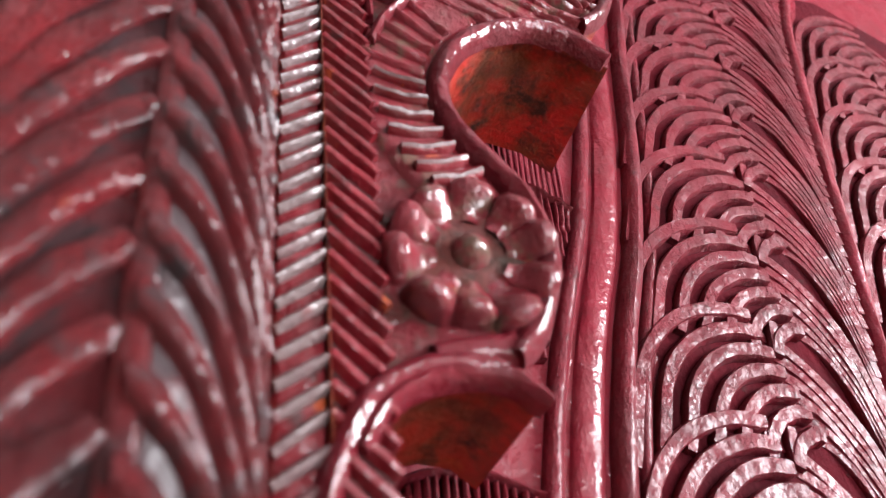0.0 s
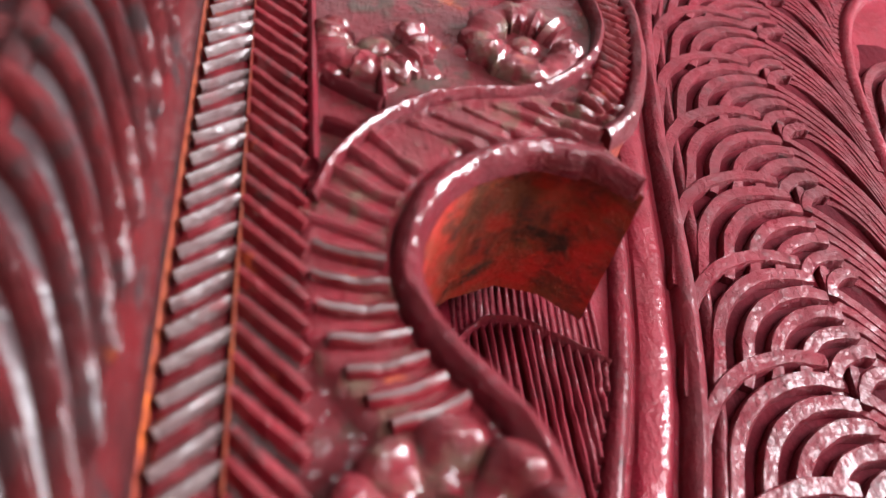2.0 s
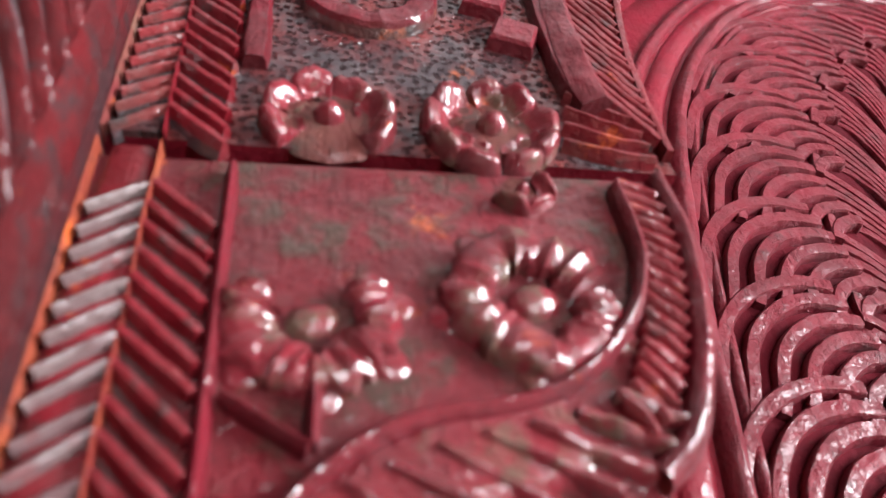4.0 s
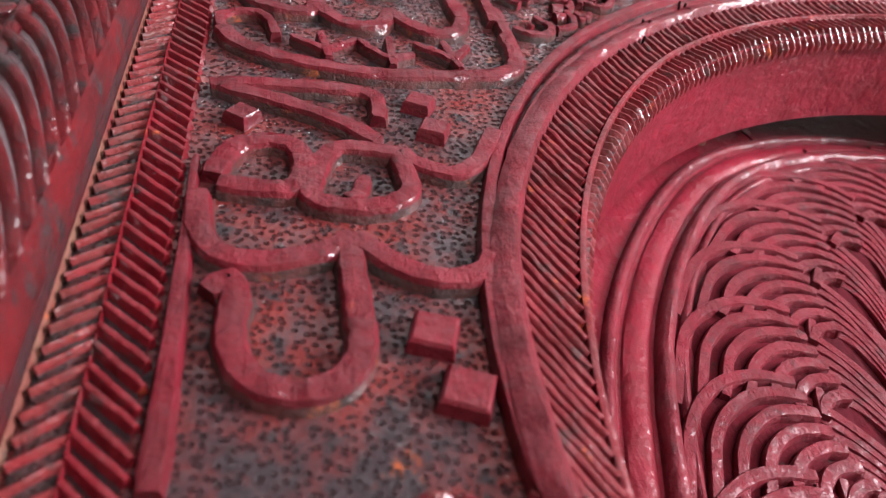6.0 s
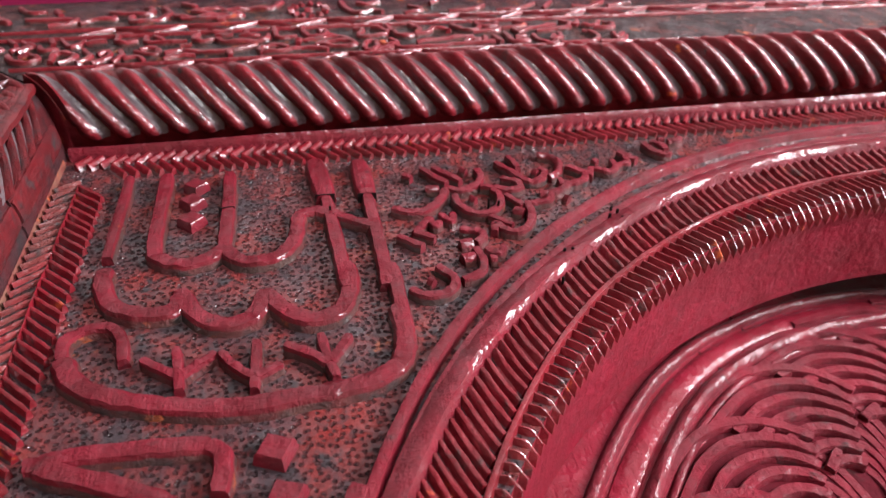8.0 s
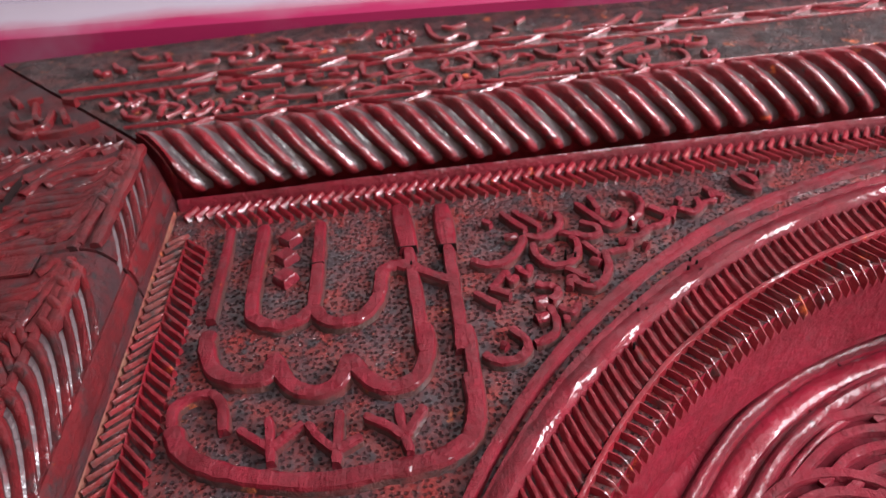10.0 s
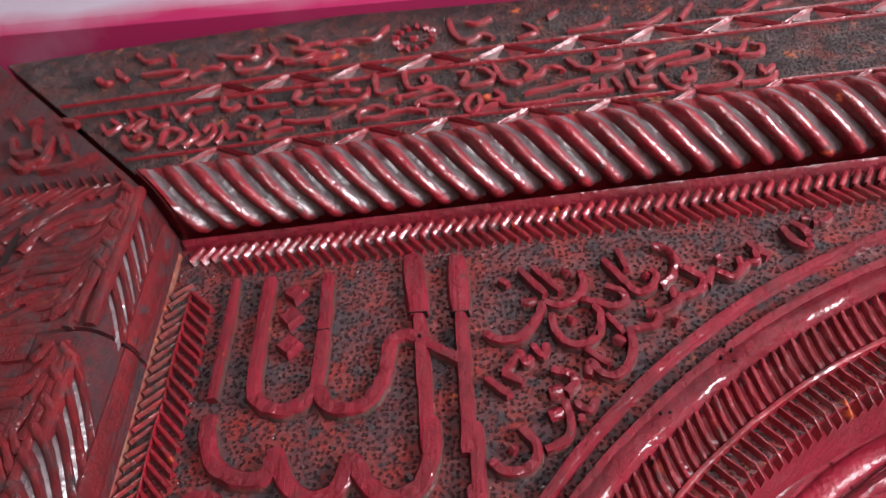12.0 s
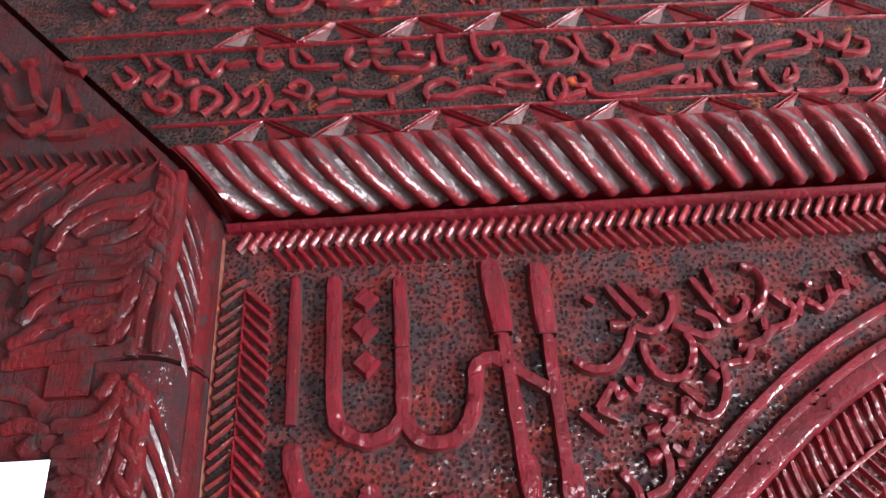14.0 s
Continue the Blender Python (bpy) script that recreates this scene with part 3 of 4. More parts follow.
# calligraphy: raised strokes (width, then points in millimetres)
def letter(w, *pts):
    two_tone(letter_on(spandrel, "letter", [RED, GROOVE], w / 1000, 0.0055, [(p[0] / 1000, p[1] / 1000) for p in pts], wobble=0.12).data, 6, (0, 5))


def diamond(parent, x, z, r, turn, mat, h=0.0055):
    ring = [(x + r * k * math.cos(radians(turn + 90 * i)), z + r * k * math.sin(radians(turn + 90 * i)), d) for k, d in ((1.15, -0.0015), (1.0, h * 0.8), (0.86, h)) for i in range(4)]
    verts = [on_panel(u, v, d) for u, v, d in ring]
    faces = [(4 * k + i, 4 * k + (i + 1) % 4, 4 * k + 4 + (i + 1) % 4, 4 * k + 4 + i) for k in range(2) for i in range(4)] + [(8, 9, 10, 11)]
    part("dot", mesh_of("dot", verts, faces, mat, 30), parent)


for x, z, r, turn in ((0.0838, 2.0693, 0.0068, 3), (0.0831, 2.0521, 0.0072, -4), (0.0842, 2.0329, 0.0074, 2), (0.0524, 1.8514, 0.0075, 8), (0.1271, 1.8685, 0.0082, 20), (0.1306, 1.8467, 0.0082, 24), (0.1136, 1.7296, 0.0098, 28), (0.1200, 1.7068, 0.0102, 25)):
    diamond(spandrel, x, z, r, turn, RED)
letter(6.5, (45.7, 2083.8), (46.0, 2002.6))
letter(8.5, (66.8, 2083.0), (66.8, 2043.7), (67.9, 2007.5), (73.6, 1997.2), (84.8, 1992.4), (96.0, 1995.9), (102.6, 2003.9))
letter(8.5, (102.6, 2003.9), (109.8, 1992.2), (122.1, 1989.5), (132.2, 1995.0), (138.1, 2007.5), (139.4, 2017.6), (141.0, 2028.0), (149.1, 2031.5), (155.5, 2028.6))
letter(8, (102.3, 2080.6), (102.7, 2038.2), (102.3, 2004.0))
letter(7, (155.5, 2028.6), (168.2, 2019.4), (180.1, 2011.2))
letter(13, (151.2, 2087.5), (156.0, 2044.1))
letter(8, (156.0, 2044.1), (157.9, 2016.5), (160.1, 1982.3), (161.4, 1960.5))
letter(12, (177.5, 2083.9), (178.9, 2042.6))
letter(7.5, (178.9, 2042.6), (179.8, 2009.2), (180.5, 1981.1), (179.9, 1959.4))
letter(9.5, (162.0, 1980.6), (162.9, 1963.7), (156.9, 1945.5), (143.1, 1940.6), (131.8, 1949.0), (123.2, 1963.9))
letter(9.5, (123.2, 1963.9), (117.6, 1947.0), (105.0, 1943.5), (92.7, 1952.1), (83.9, 1970.6))
letter(9.5, (84.6, 1967.2), (81.0, 1956.2), (65.5, 1957.4), (53.3, 1966.6), (46.9, 1984.2), (47.4, 1993.2))
letter(8, (183.8, 1975.2), (184.5, 1952.4), (184.0, 1928.9))
letter(10, (183.2, 1943.9), (183.6, 1924.9), (181.7, 1913.0), (177.0, 1904.0), (162.8, 1896.5), (141.7, 1894.2), (114.5, 1892.3), (87.7, 1896.9), (62.4, 1905.8), (47.3, 1916.4), (39.6, 1930.7))
letter(6, (39.6, 1930.7), (38.7, 1942.8), (46.9, 1948.9), (56.8, 1948.6), (62.4, 1939.6), (65.0, 1925.5))
letter(5, (72.7, 1925.5), (81.1, 1918.3), (88.5, 1912.7))
letter(5, (86.0, 1929.5), (87.5, 1920.9), (89.4, 1904.8))
letter(5, (102.6, 1924.4), (94.5, 1917.8), (89.0, 1912.6))
letter(5, (105.0, 1923.9), (111.8, 1914.2), (119.3, 1907.3))
letter(5, (119.6, 1929.4), (119.4, 1917.6), (119.1, 1900.2))
letter(5, (130.1, 1913.7), (124.0, 1910.1), (119.3, 1907.3))
letter(5, (131.8, 1924.5), (141.2, 1918.4), (149.7, 1910.6))
letter(5, (147.0, 1929.0), (149.1, 1914.7), (152.2, 1901.8))
letter(5, (159.3, 1926.4), (154.9, 1918.6), (150.3, 1911.2))
letter(9, (38.4, 1874.7), (53.6, 1877.1), (74.8, 1876.7), (103.0, 1874.7))
letter(8, (103.0, 1874.7), (108.3, 1868.1), (107.8, 1851.6))
letter(9.5, (43.7, 1873.3), (75.7, 1858.9), (92.3, 1848.2), (105.8, 1834.6))
letter(10, (43.9, 1807.5), (46.6, 1817.9), (51.5, 1827.6), (63.8, 1832.7), (74.0, 1826.9), (76.2, 1813.9), (71.7, 1801.3), (61.6, 1800.5), (46.3, 1803.2))
letter(9, (113.7, 1826.1), (92.4, 1829.3), (84.0, 1822.0), (80.0, 1808.7), (78.9, 1796.1), (91.0, 1790.9), (104.8, 1792.3), (114.5, 1800.5), (114.8, 1812.7), (113.7, 1826.1), (122.9, 1817.7), (134.1, 1814.0), (145.3, 1823.3), (156.4, 1846.2))
letter(7, (98.4, 1808.1), (95.3, 1797.8), (90.9, 1794.9))
letter(10, (39.8, 1797.2), (41.8, 1776.9), (48.5, 1765.0), (60.8, 1761.1), (80.4, 1765.6), (92.3, 1773.8))
letter(10, (92.3, 1773.8), (105.8, 1759.8), (119.9, 1753.3), (133.8, 1756.2), (139.6, 1765.0))
letter(10, (46.4, 1746.7), (52.6, 1752.3), (54.7, 1743.6), (53.8, 1730.1), (56.7, 1717.5), (63.6, 1710.3), (74.0, 1707.1), (84.8, 1711.7), (91.0, 1722.9), (91.4, 1738.8), (90.6, 1762.1), (92.3, 1773.8))


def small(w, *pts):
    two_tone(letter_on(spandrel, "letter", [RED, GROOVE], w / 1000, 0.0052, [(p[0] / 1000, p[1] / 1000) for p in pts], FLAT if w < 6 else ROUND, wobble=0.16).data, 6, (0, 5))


small(5, (213.3, 2067.9), (225.6, 2049.2))
small(5, (220.9, 2069.0), (233.9, 2050.2))
small(4.5, (201.6, 2062.4), (206.2, 2058.5))
small(8, (212.4, 2045.9), (220.3, 2045.2))
small(5, (224.5, 2043.7), (232.8, 2040.4), (242.0, 2044.7), (246.7, 2054.3), (245.7, 2062.5))
small(6, (236.5, 2065.0), (239.7, 2061.6))
small(5.5, (223.8, 2043.0), (219.1, 2033.1), (209.7, 2022.9), (198.3, 2022.6), (191.4, 2027.9))
small(5, (259.4, 2069.2), (268.4, 2052.0), (273.4, 2044.4), (280.7, 2045.7), (285.4, 2052.7), (283.9, 2058.3))
small(7, (279.2, 2056.3), (281.3, 2053.5))
small(4.5, (268.1, 2075.1), (271.0, 2060.5))
small(6.5, (287.1, 2075.6), (293.8, 2073.3), (297.5, 2064.2), (294.0, 2054.3), (286.4, 2047.2))
small(5, (257.8, 2050.2), (265.1, 2045.9), (266.8, 2038.7), (260.7, 2035.9), (252.8, 2039.5), (244.1, 2042.8))
small(5, (227.4, 2035.7), (228.2, 2024.5), (234.2, 2015.8), (243.8, 2015.0), (250.5, 2021.8), (252.5, 2031.6), (250.4, 2038.7))
small(6, (235.9, 2032.5), (238.7, 2029.5))
small(4.5, (255.8, 2031.3), (262.6, 2018.4))
small(9, (276.1, 2031.0), (280.8, 2029.9))
small(5, (280.6, 2028.9), (289.3, 2032.4), (295.1, 2037.6), (300.9, 2038.8), (306.6, 2042.3), (309.8, 2049.0))
small(4.5, (291.9, 2043.9), (291.6, 2037.0))
small(5, (299.8, 2057.3), (309.8, 2049.0))
small(4.5, (310.3, 2044.0), (314.6, 2052.8), (319.6, 2050.1), (323.9, 2047.5), (329.5, 2051.9), (329.8, 2059.8))
small(4.5, (329.5, 2051.9), (334.3, 2055.7), (338.8, 2055.9), (339.9, 2063.8))
small(4.5, (318.8, 2063.3), (320.8, 2060.1))
small(5.5, (338.0, 2069.7), (340.7, 2064.8), (345.7, 2058.8))
small(4.5, (267.8, 2020.2), (273.5, 2021.3), (278.4, 2021.5), (282.1, 2027.8))
small(6, (288.6, 2024.8), (290.8, 2022.3))
small(8.5, (257.7, 2016.9), (262.0, 2012.7))
small(5, (265.8, 2021.4), (265.4, 2009.3), (260.1, 1998.0), (254.2, 1994.3), (247.9, 1996.6), (243.5, 2003.3), (241.2, 1995.9))
small(4.5, (242.2, 2011.3), (252.5, 2000.5))
small(5, (190.8, 1999.9), (202.1, 1988.8))
small(5, (199.5, 2001.4), (209.4, 1995.4))
small(4.5, (199.5, 2001.4), (205.9, 2009.6), (209.0, 2014.1))
small(4.5, (209.0, 2014.1), (211.4, 2006.3), (214.5, 2009.8))
small(4.5, (215.7, 2016.8), (220.6, 2009.9), (222.9, 2016.8))
small(5, (223.5, 2001.0), (232.3, 1997.8), (234.3, 1992.3), (229.5, 1987.3))
small(9, (221.1, 1988.5), (228.1, 1989.5))
small(9, (219.8, 1975.6), (226.8, 1978.0))
small(5, (227.9, 1982.8), (229.8, 1972.2), (226.6, 1962.3), (216.5, 1958.1))
small(4.5, (233.0, 1981.3), (239.1, 1976.8), (243.4, 1983.4))
small(5, (233.4, 1972.7), (237.0, 1972.5))
small(5.5, (206.3, 1970.1), (212.2, 1961.6), (211.5, 1953.7), (205.1, 1948.9), (196.3, 1949.4), (190.8, 1954.9))
small(7, (200.4, 1961.2), (202.8, 1958.9))
small(5, (358.0, 2078.0), (360.7, 2068.1), (365.4, 2063.1), (369.9, 2063.3))
small(5, (363.9, 2080.7), (368.4, 2074.8), (369.8, 2068.5))
small(4.5, (374.9, 2079.4), (381.1, 2079.4), (385.3, 2083.5))
small(4, (369.5, 2082.4), (373.6, 2082.6))


CRACKS = ((spandrel, ((0.1500, 2.0450), (0.1610, 2.0445))), (spandrel, ((0.1735, 2.0425), (0.1840, 2.0420))), (spandrel, ((0.0980, 2.0395), (0.1065, 2.0400))))
for owner, pts in CRACKS:
    part("crack", mesh_of("crack", *pen(pts, 0.0007, 0.0003, on_panel, ROUND, 5, (1, 1), (0.0057, 0.0057), 0.4), SHADE), owner)

for x, z in ((0.3105, 1.9935), (0.3106, 2.0003), (0.2709, 1.9696), (0.2629, 1.9466), (0.2489, 2.0188), (0.3081, 2.0034), (0.3049, 1.9967), (0.2751, 1.9695), (0.2441, 2.0222), (0.1574, 2.0278)):
    part("nail_hole", mesh_of("nail_hole", *pen(((x - 0.0006, z), (x + 0.0006, z)), 0.0013, 0.0004, on_panel, ROUND, 5, (1, 1), (0.0080, 0.0080), 0.3), SHADE), spandrel)

# rosettes
def dome(x, z, a, b, turn, h, mat, name, parent, rings=5, seg=12):
    verts, faces = [], []
    ca, sa = math.cos(turn), math.sin(turn)
    for i in range(rings):
        q = i / (rings - 1) * 0.5 * math.pi
        k, d = math.cos(q), math.sin(q)
        for j in range(seg):
            e = 2 * math.pi * j / seg
            u, v = a * k * math.cos(e), b * k * math.sin(e)
            verts.append(on_panel(x + u * ca - v * sa, z + u * sa + v * ca, h * d - 0.001))
    for i in range(rings - 1):
        for j in range(seg):
            faces.append((i * seg + j, i * seg + (j + 1) % seg, (i + 1) * seg + (j + 1) % seg, (i + 1) * seg + j))
    return part(name, mesh_of(name, verts, faces, mat, 60), parent)


def petal(x, z, r, half, turn, h, parent, hollow):
    """A petal that swells towards its rounded rim; hollow scoops it out like a spoon."""
    ns, nt = 13, 11
    verts = []
    for i in range(ns):
        s = 0.40 + 0.60 * i / (ns - 1)
        rim = 1.0 if s < 0.80 else max(0.0, 1 - ((s - 0.80) / 0.20) ** 2) ** 0.5
        w = r * min(s, 0.84) * math.tan(half) * 1.16 * (0.30 + 0.70 * rim)
        q = min(1.0, max(0.0, (s - 0.48) / 0.30))
        swell = (0.30 + 0.70 * q * q * (3 - 2 * q)) * (0.35 + 0.65 * rim)
        for j in range(nt):
            t = -1 + 2 * j / (nt - 1)
            k = h * swell * (1 - 0.75 * abs(t) ** 2.2)
            k -= h * hollow * math.exp(-((s - 0.66) / 0.17) ** 2) * max(0.0, 1 - (t / 0.8) ** 2)
            u, v = r * s, w * t
            k += 0.0010 * noise.noise((u * 260 + turn * 9, v * 260, z * 50)) + 0.0006 * noise.noise((u * 700, v * 700 + turn * 5, x * 90))
            verts.append(on_panel(x + u * math.cos(turn) - v * math.sin(turn), z + u * math.sin(turn) + v * math.cos(turn), k if 0 < j < nt - 1 and i < ns - 1 else -0.001))
    faces = [(i * nt + j, i * nt + j + 1, (i + 1) * nt + j + 1, (i + 1) * nt + j) for i in range(ns - 1) for j in range(nt - 1)]
    return part("petal", mesh_of("petal", verts, faces, WORN, 70), parent)


def rosette(parent, x, z, r, petals, start, h=0.008, skip=(), hollow=0.0):
    flower = new("rosette")
    flower.parent = parent
    for i in range(petals):
        if i in skip:
            continue
        a = start + 2 * math.pi * i / petals + random.uniform(-0.07, 0.07)
        petal(x, z, r * random.uniform(0.93, 1.05), math.pi / petals, a, h * random.uniform(0.8, 1.12), flower, hollow)
    dome(x, z, r * 0.90, r * 0.90, 0, h * 0.34, DISH, "dish", flower)
    dome(x, z, r * 0.25, r * 0.24, 0.3, h * 0.95, WORN, "hub", flower)
    return flower


rosette(jamb, 0.0575, 1.4295, 0.0255, 10, 0.2, 0.0095, hollow=0.15)


def worn_boss(x, z, r, start, sweep, h):
    """A rosette worn down to a lumpy ring round its hub."""
    flower = new("rosette")
    flower.parent = jamb
    ring = [(x + r * (0.70 + 0.07 * math.sin(3.1 * k)) * math.cos(radians(start + sweep * k / 11)), z + r * (0.70 + 0.07 * math.cos(2.3 * k)) * math.sin(radians(start + sweep * k / 11))) for k in range(12)]
    part("ring", mesh_of("ring", *pen(ring, r * 0.66, h, on_panel, CARVED, 6, (0.9, 0.7), None, 0.5, 0.006), WORN), flower)
    for k in range(5):
        a = start + sweep * (k + 0.5) / 5
        dome(x + r * 0.86 * math.cos(radians(a)), z + r * 0.86 * math.sin(radians(a)), r * 0.36, r * 0.26, radians(a), h * random.uniform(0.30, 0.62), WORN, "petal", flower)
    dome(x, z, r * 0.32, r * 0.26, 0.4, h * 0.8, WORN, "hub", flower)
    return flower


worn_boss(0.0546, 1.5855, 0.0195, 150, 250, 0.0044)
worn_boss(0.1037, 1.5918, 0.0215, 20, 345, 0.0052)
rosette(jamb, 0.1085, 1.6300, 0.0085, 5, 0.3, 0.005, skip=(1, 2))
rosette(spandrel, 0.0590, 1.6560, 0.0190, 8, 0.3, 0.0080, skip=(5, 6), hollow=0.5)
rosette(spandrel, 0.1045, 1.6560, 0.0200, 9, 0.2, 0.0085, hollow=0.5)

# rim, ribs and tracery of the scalloped board
def rim(pts, w, h, mat=RED):
    letter_on(jamb, "rim", mat, w, h, pts, ROUND, n=4)


inset = [(x - 0.0032, z) for x, z in SCALLOP]
rim(inset[0:9], 0.0075, 0.0062)
rim([(x, z - 0.002) for x, z in SCALLOP[4:10]], 0.006, 0.0055)
rim(inset[10:23], 0.0078, 0.0062)
rim([(x - 0.001, z + 0.0015) for x, z in SCALLOP[20:24]], 0.007, 0.0055)
rim([(0.119, 1.547), (0.1305, 1.5585), (0.141, 1.583), (0.1478, 1.612), (0.1478, 1.637)], 0.0065, 0.005)
rim([(0.0345, 1.515), (0.0413, 1.5319), (0.0574, 1.551), (0.0747, 1.5605), (0.1014, 1.566), (0.1224, 1.583), (0.1332, 1.605), (0.134, 1.632)], 0.0042, 0.0052)
rim([(0.044, 1.397), (0.060, 1.3995), (0.068, 1.401)], 0.010, 0.004)
rim([(0.038, 1.566), (0.054, 1.5545)], 0.0032, 0.0045)
rim([(0.0378, 1.545), (0.047, 1.541)], 0.0030, 0.0045)
rim([(0.055, 1.568), (0.0545, 1.555)], 0.0030, 0.0045)
fan = Guide([(0.0840, 1.4480), (0.0745, 1.4615), (0.0655, 1.473), (0.0605, 1.4835), (0.0593, 1.496), (0.0622, 1.509), (0.0692, 1.5215), (0.0815, 1.532), (0.0985, 1.5385), (0.115, 1.541)])
s = 0.021
while s < 0.088:
    length = 0.0250 if s < 0.055 else 0.030
    p = [fan.across(s, 0.0085), fan.across(s + 0.001, 0.016), fan.across(s + 0.003, length)]
    low = s < 0.055
    two_tone(letter_on(jamb, "fan_rib", [RIB if low else WORN, GREY], 0.0048, 0.0050 if low else 0.0040, p[::-1], ROUND, n=3, wobble=0.25).data, 6, (2,) if low else ())
    s += 0.0056
letter_on(jamb, "fan_rib", WORN, 0.0046, 0.0034, [(0.0609, 1.5477), (0.0701, 1.5427), (0.0805, 1.5374)], ROUND, n=5, wobble=0.35)
letter_on(jamb, "fan_rib", WORN, 0.0046, 0.0034, [(0.0683, 1.5515), (0.0804, 1.5452), (0.0916, 1.5391)], ROUND, n=5, wobble=0.35)
letter_on(jamb, "fan_rib", WORN, 0.0046, 0.0034, [(0.0776, 1.5553), (0.0897, 1.5480), (0.1009, 1.5412)], ROUND, n=5, wobble=0.35)
letter_on(jamb, "fan_rib", WORN, 0.0046, 0.0034, [(0.0870, 1.5576), (0.0994, 1.5510), (0.1108, 1.5444)], ROUND, n=5, wobble=0.35)
letter_on(jamb, "fan_rib", WORN, 0.0046, 0.0034, [(0.0966, 1.5595), (0.1085, 1.5536), (0.1189, 1.5483)], ROUND, n=5, wobble=0.35)
letter_on(jamb, "fan_rib", WORN, 0.0046, 0.0034, [(0.1067, 1.5624), (0.1168, 1.5575), (0.1259, 1.5529)], ROUND, n=5, wobble=0.35)
letter_on(jamb, "fan_rib", WORN, 0.0046, 0.0034, [(0.1160, 1.5667), (0.1238, 1.5621), (0.1319, 1.5584)], ROUND, n=5, wobble=0.35)
letter_on(jamb, "fan_bed", WORN, 0.0200, 0.0022, [fan.across(s, 0.0180) for s in np.linspace(0.012, fan.length - 0.006, 12)], n=3)
lobe = Guide([(0.1225, 1.5495), (0.1325, 1.558), (0.1445, 1.583), (0.1515, 1.612), (0.1515, 1.637)])
s = 0.004
while s < lobe.length - 0.004:
    p = [lobe.across(s, 0.0065), lobe.across(s + 0.003, 0.011), lobe.across(s + 0.006, 0.0165)]
    letter_on(jamb, "lobe_rib", RIB, 0.0050, 0.0038, p, ROUND, n=3, wobble=0.15)
    s += 0.0052
for i in range(5):
    letter_on(spandrel, "lobe_rib", RIB, 0.0042, 0.0042, [(0.124 + 0.002 * i, 1.650 + 0.008 * i), (0.138, 1.6455 + 0.0075 * i), (0.150, 1.6440 + 0.006 * i)], RIDGE, n=3, wobble=0.15)

# ---------------------------------------------------------------- lintel with its rope moulding and inscription
def mitre_x(z):
    return 0.012 - (z - 2.118) / 1.04


beam = thing("lintel_beam", "crimson lintel beam with rope moulding and carved inscription", "carved beam")
ROPE_Y, ROPE_Z, ROPE_A, ROPE_B = -0.010, 2.1475, 0.0300, 0.0260
profile = [(0.066, 2.1215), (ROPE_Y, 2.1215)]
for q in range(0, 91, 10):
    profile.append((ROPE_Y - ROPE_A * math.sin(radians(q)), ROPE_Z - ROPE_B * math.cos(radians(q))))
FRIEZE_Y = -0.034
profile += [(FRIEZE_Y - 0.003, 2.1480), (FRIEZE_Y, 2.1490), (FRIEZE_Y, 2.303), (0.066, 2.303)]
part("beam", prism(profile, lambda p: (Vector((mitre_x(p[1]), p[0], p[1])), Vector((0.95, p[0], p[1]))), RIB), beam)


part("frieze", slab([(mitre_x(2.1485), 2.1485), (0.95, 2.1485), (0.95, 2.302), (mitre_x(2.302), 2.302)], FRIEZE_Y - 0.0012, FRIEZE_Y + 0.004, [MATTE]), beam)


def on_rope(u, v, h):
    q = radians(v)
    n = Vector((0, -math.sin(q), -math.cos(q)))
    return Vector((u, ROPE_Y - ROPE_A * math.sin(q), ROPE_Z - ROPE_B * math.cos(q))) + n * h


x = -0.012
while x < 0.93:
    j = random.uniform(-0.001, 0.001)
    verts, faces = [], []
    c = spline([(x + j, 88), (x + 0.007, 68), (x + 0.018, 40), (x + 0.031, 11), (x + 0.035, -4)], 5)
    prof = [(-0.0066, 0.0), (-0.0053, 0.0014), (-0.0038, 0.0042), (-0.0018, 0.0058), (0.0004, 0.0062), (0.0024, 0.0055), (0.0042, 0.0036), (0.0059, 0.0014), (0.0078, 0.0004), (0.0104, 0.0)]
    for u, v in c:
        thick = max(0.30, min(1.0, (90 - v) / 22, (v + 14) / 18))
        for du, h in prof:
            hh = h * thick * (1 + 0.08 * noise.noise((x * 40, v * 0.08, 1))) 
            p = on_rope(u + du * (0.6 + 0.4 * thick), v, hh)
            p.x = max(p.x, mitre_x(p.z) + 0.001)
            verts.append(p)
    m, k = len(prof), len(c)
    faces = [(i * m + q, i * m + q + 1, (i + 1) * m + q + 1, (i + 1) * m + q) for i in range(k - 1) for q in range(m - 1)]
    faces += [tuple(range(m - 1, -1, -1)), tuple((k - 1) * m + q for q in range(m))]
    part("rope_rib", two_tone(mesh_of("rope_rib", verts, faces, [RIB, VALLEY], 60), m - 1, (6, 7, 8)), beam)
    x += random.uniform(0.0158, 0.0180)


def on_frieze(u, v, h):
    return Vector((u, FRIEZE_Y - h, v))


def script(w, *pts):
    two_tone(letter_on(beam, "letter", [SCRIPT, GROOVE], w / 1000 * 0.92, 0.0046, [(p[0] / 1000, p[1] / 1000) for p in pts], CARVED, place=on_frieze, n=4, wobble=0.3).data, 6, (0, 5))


def on_band(u, v, h):
    """The zigzag bands sink a little towards the right."""
    return on_frieze(u, v - 0.03 * max(0.0, u - 0.17), h)


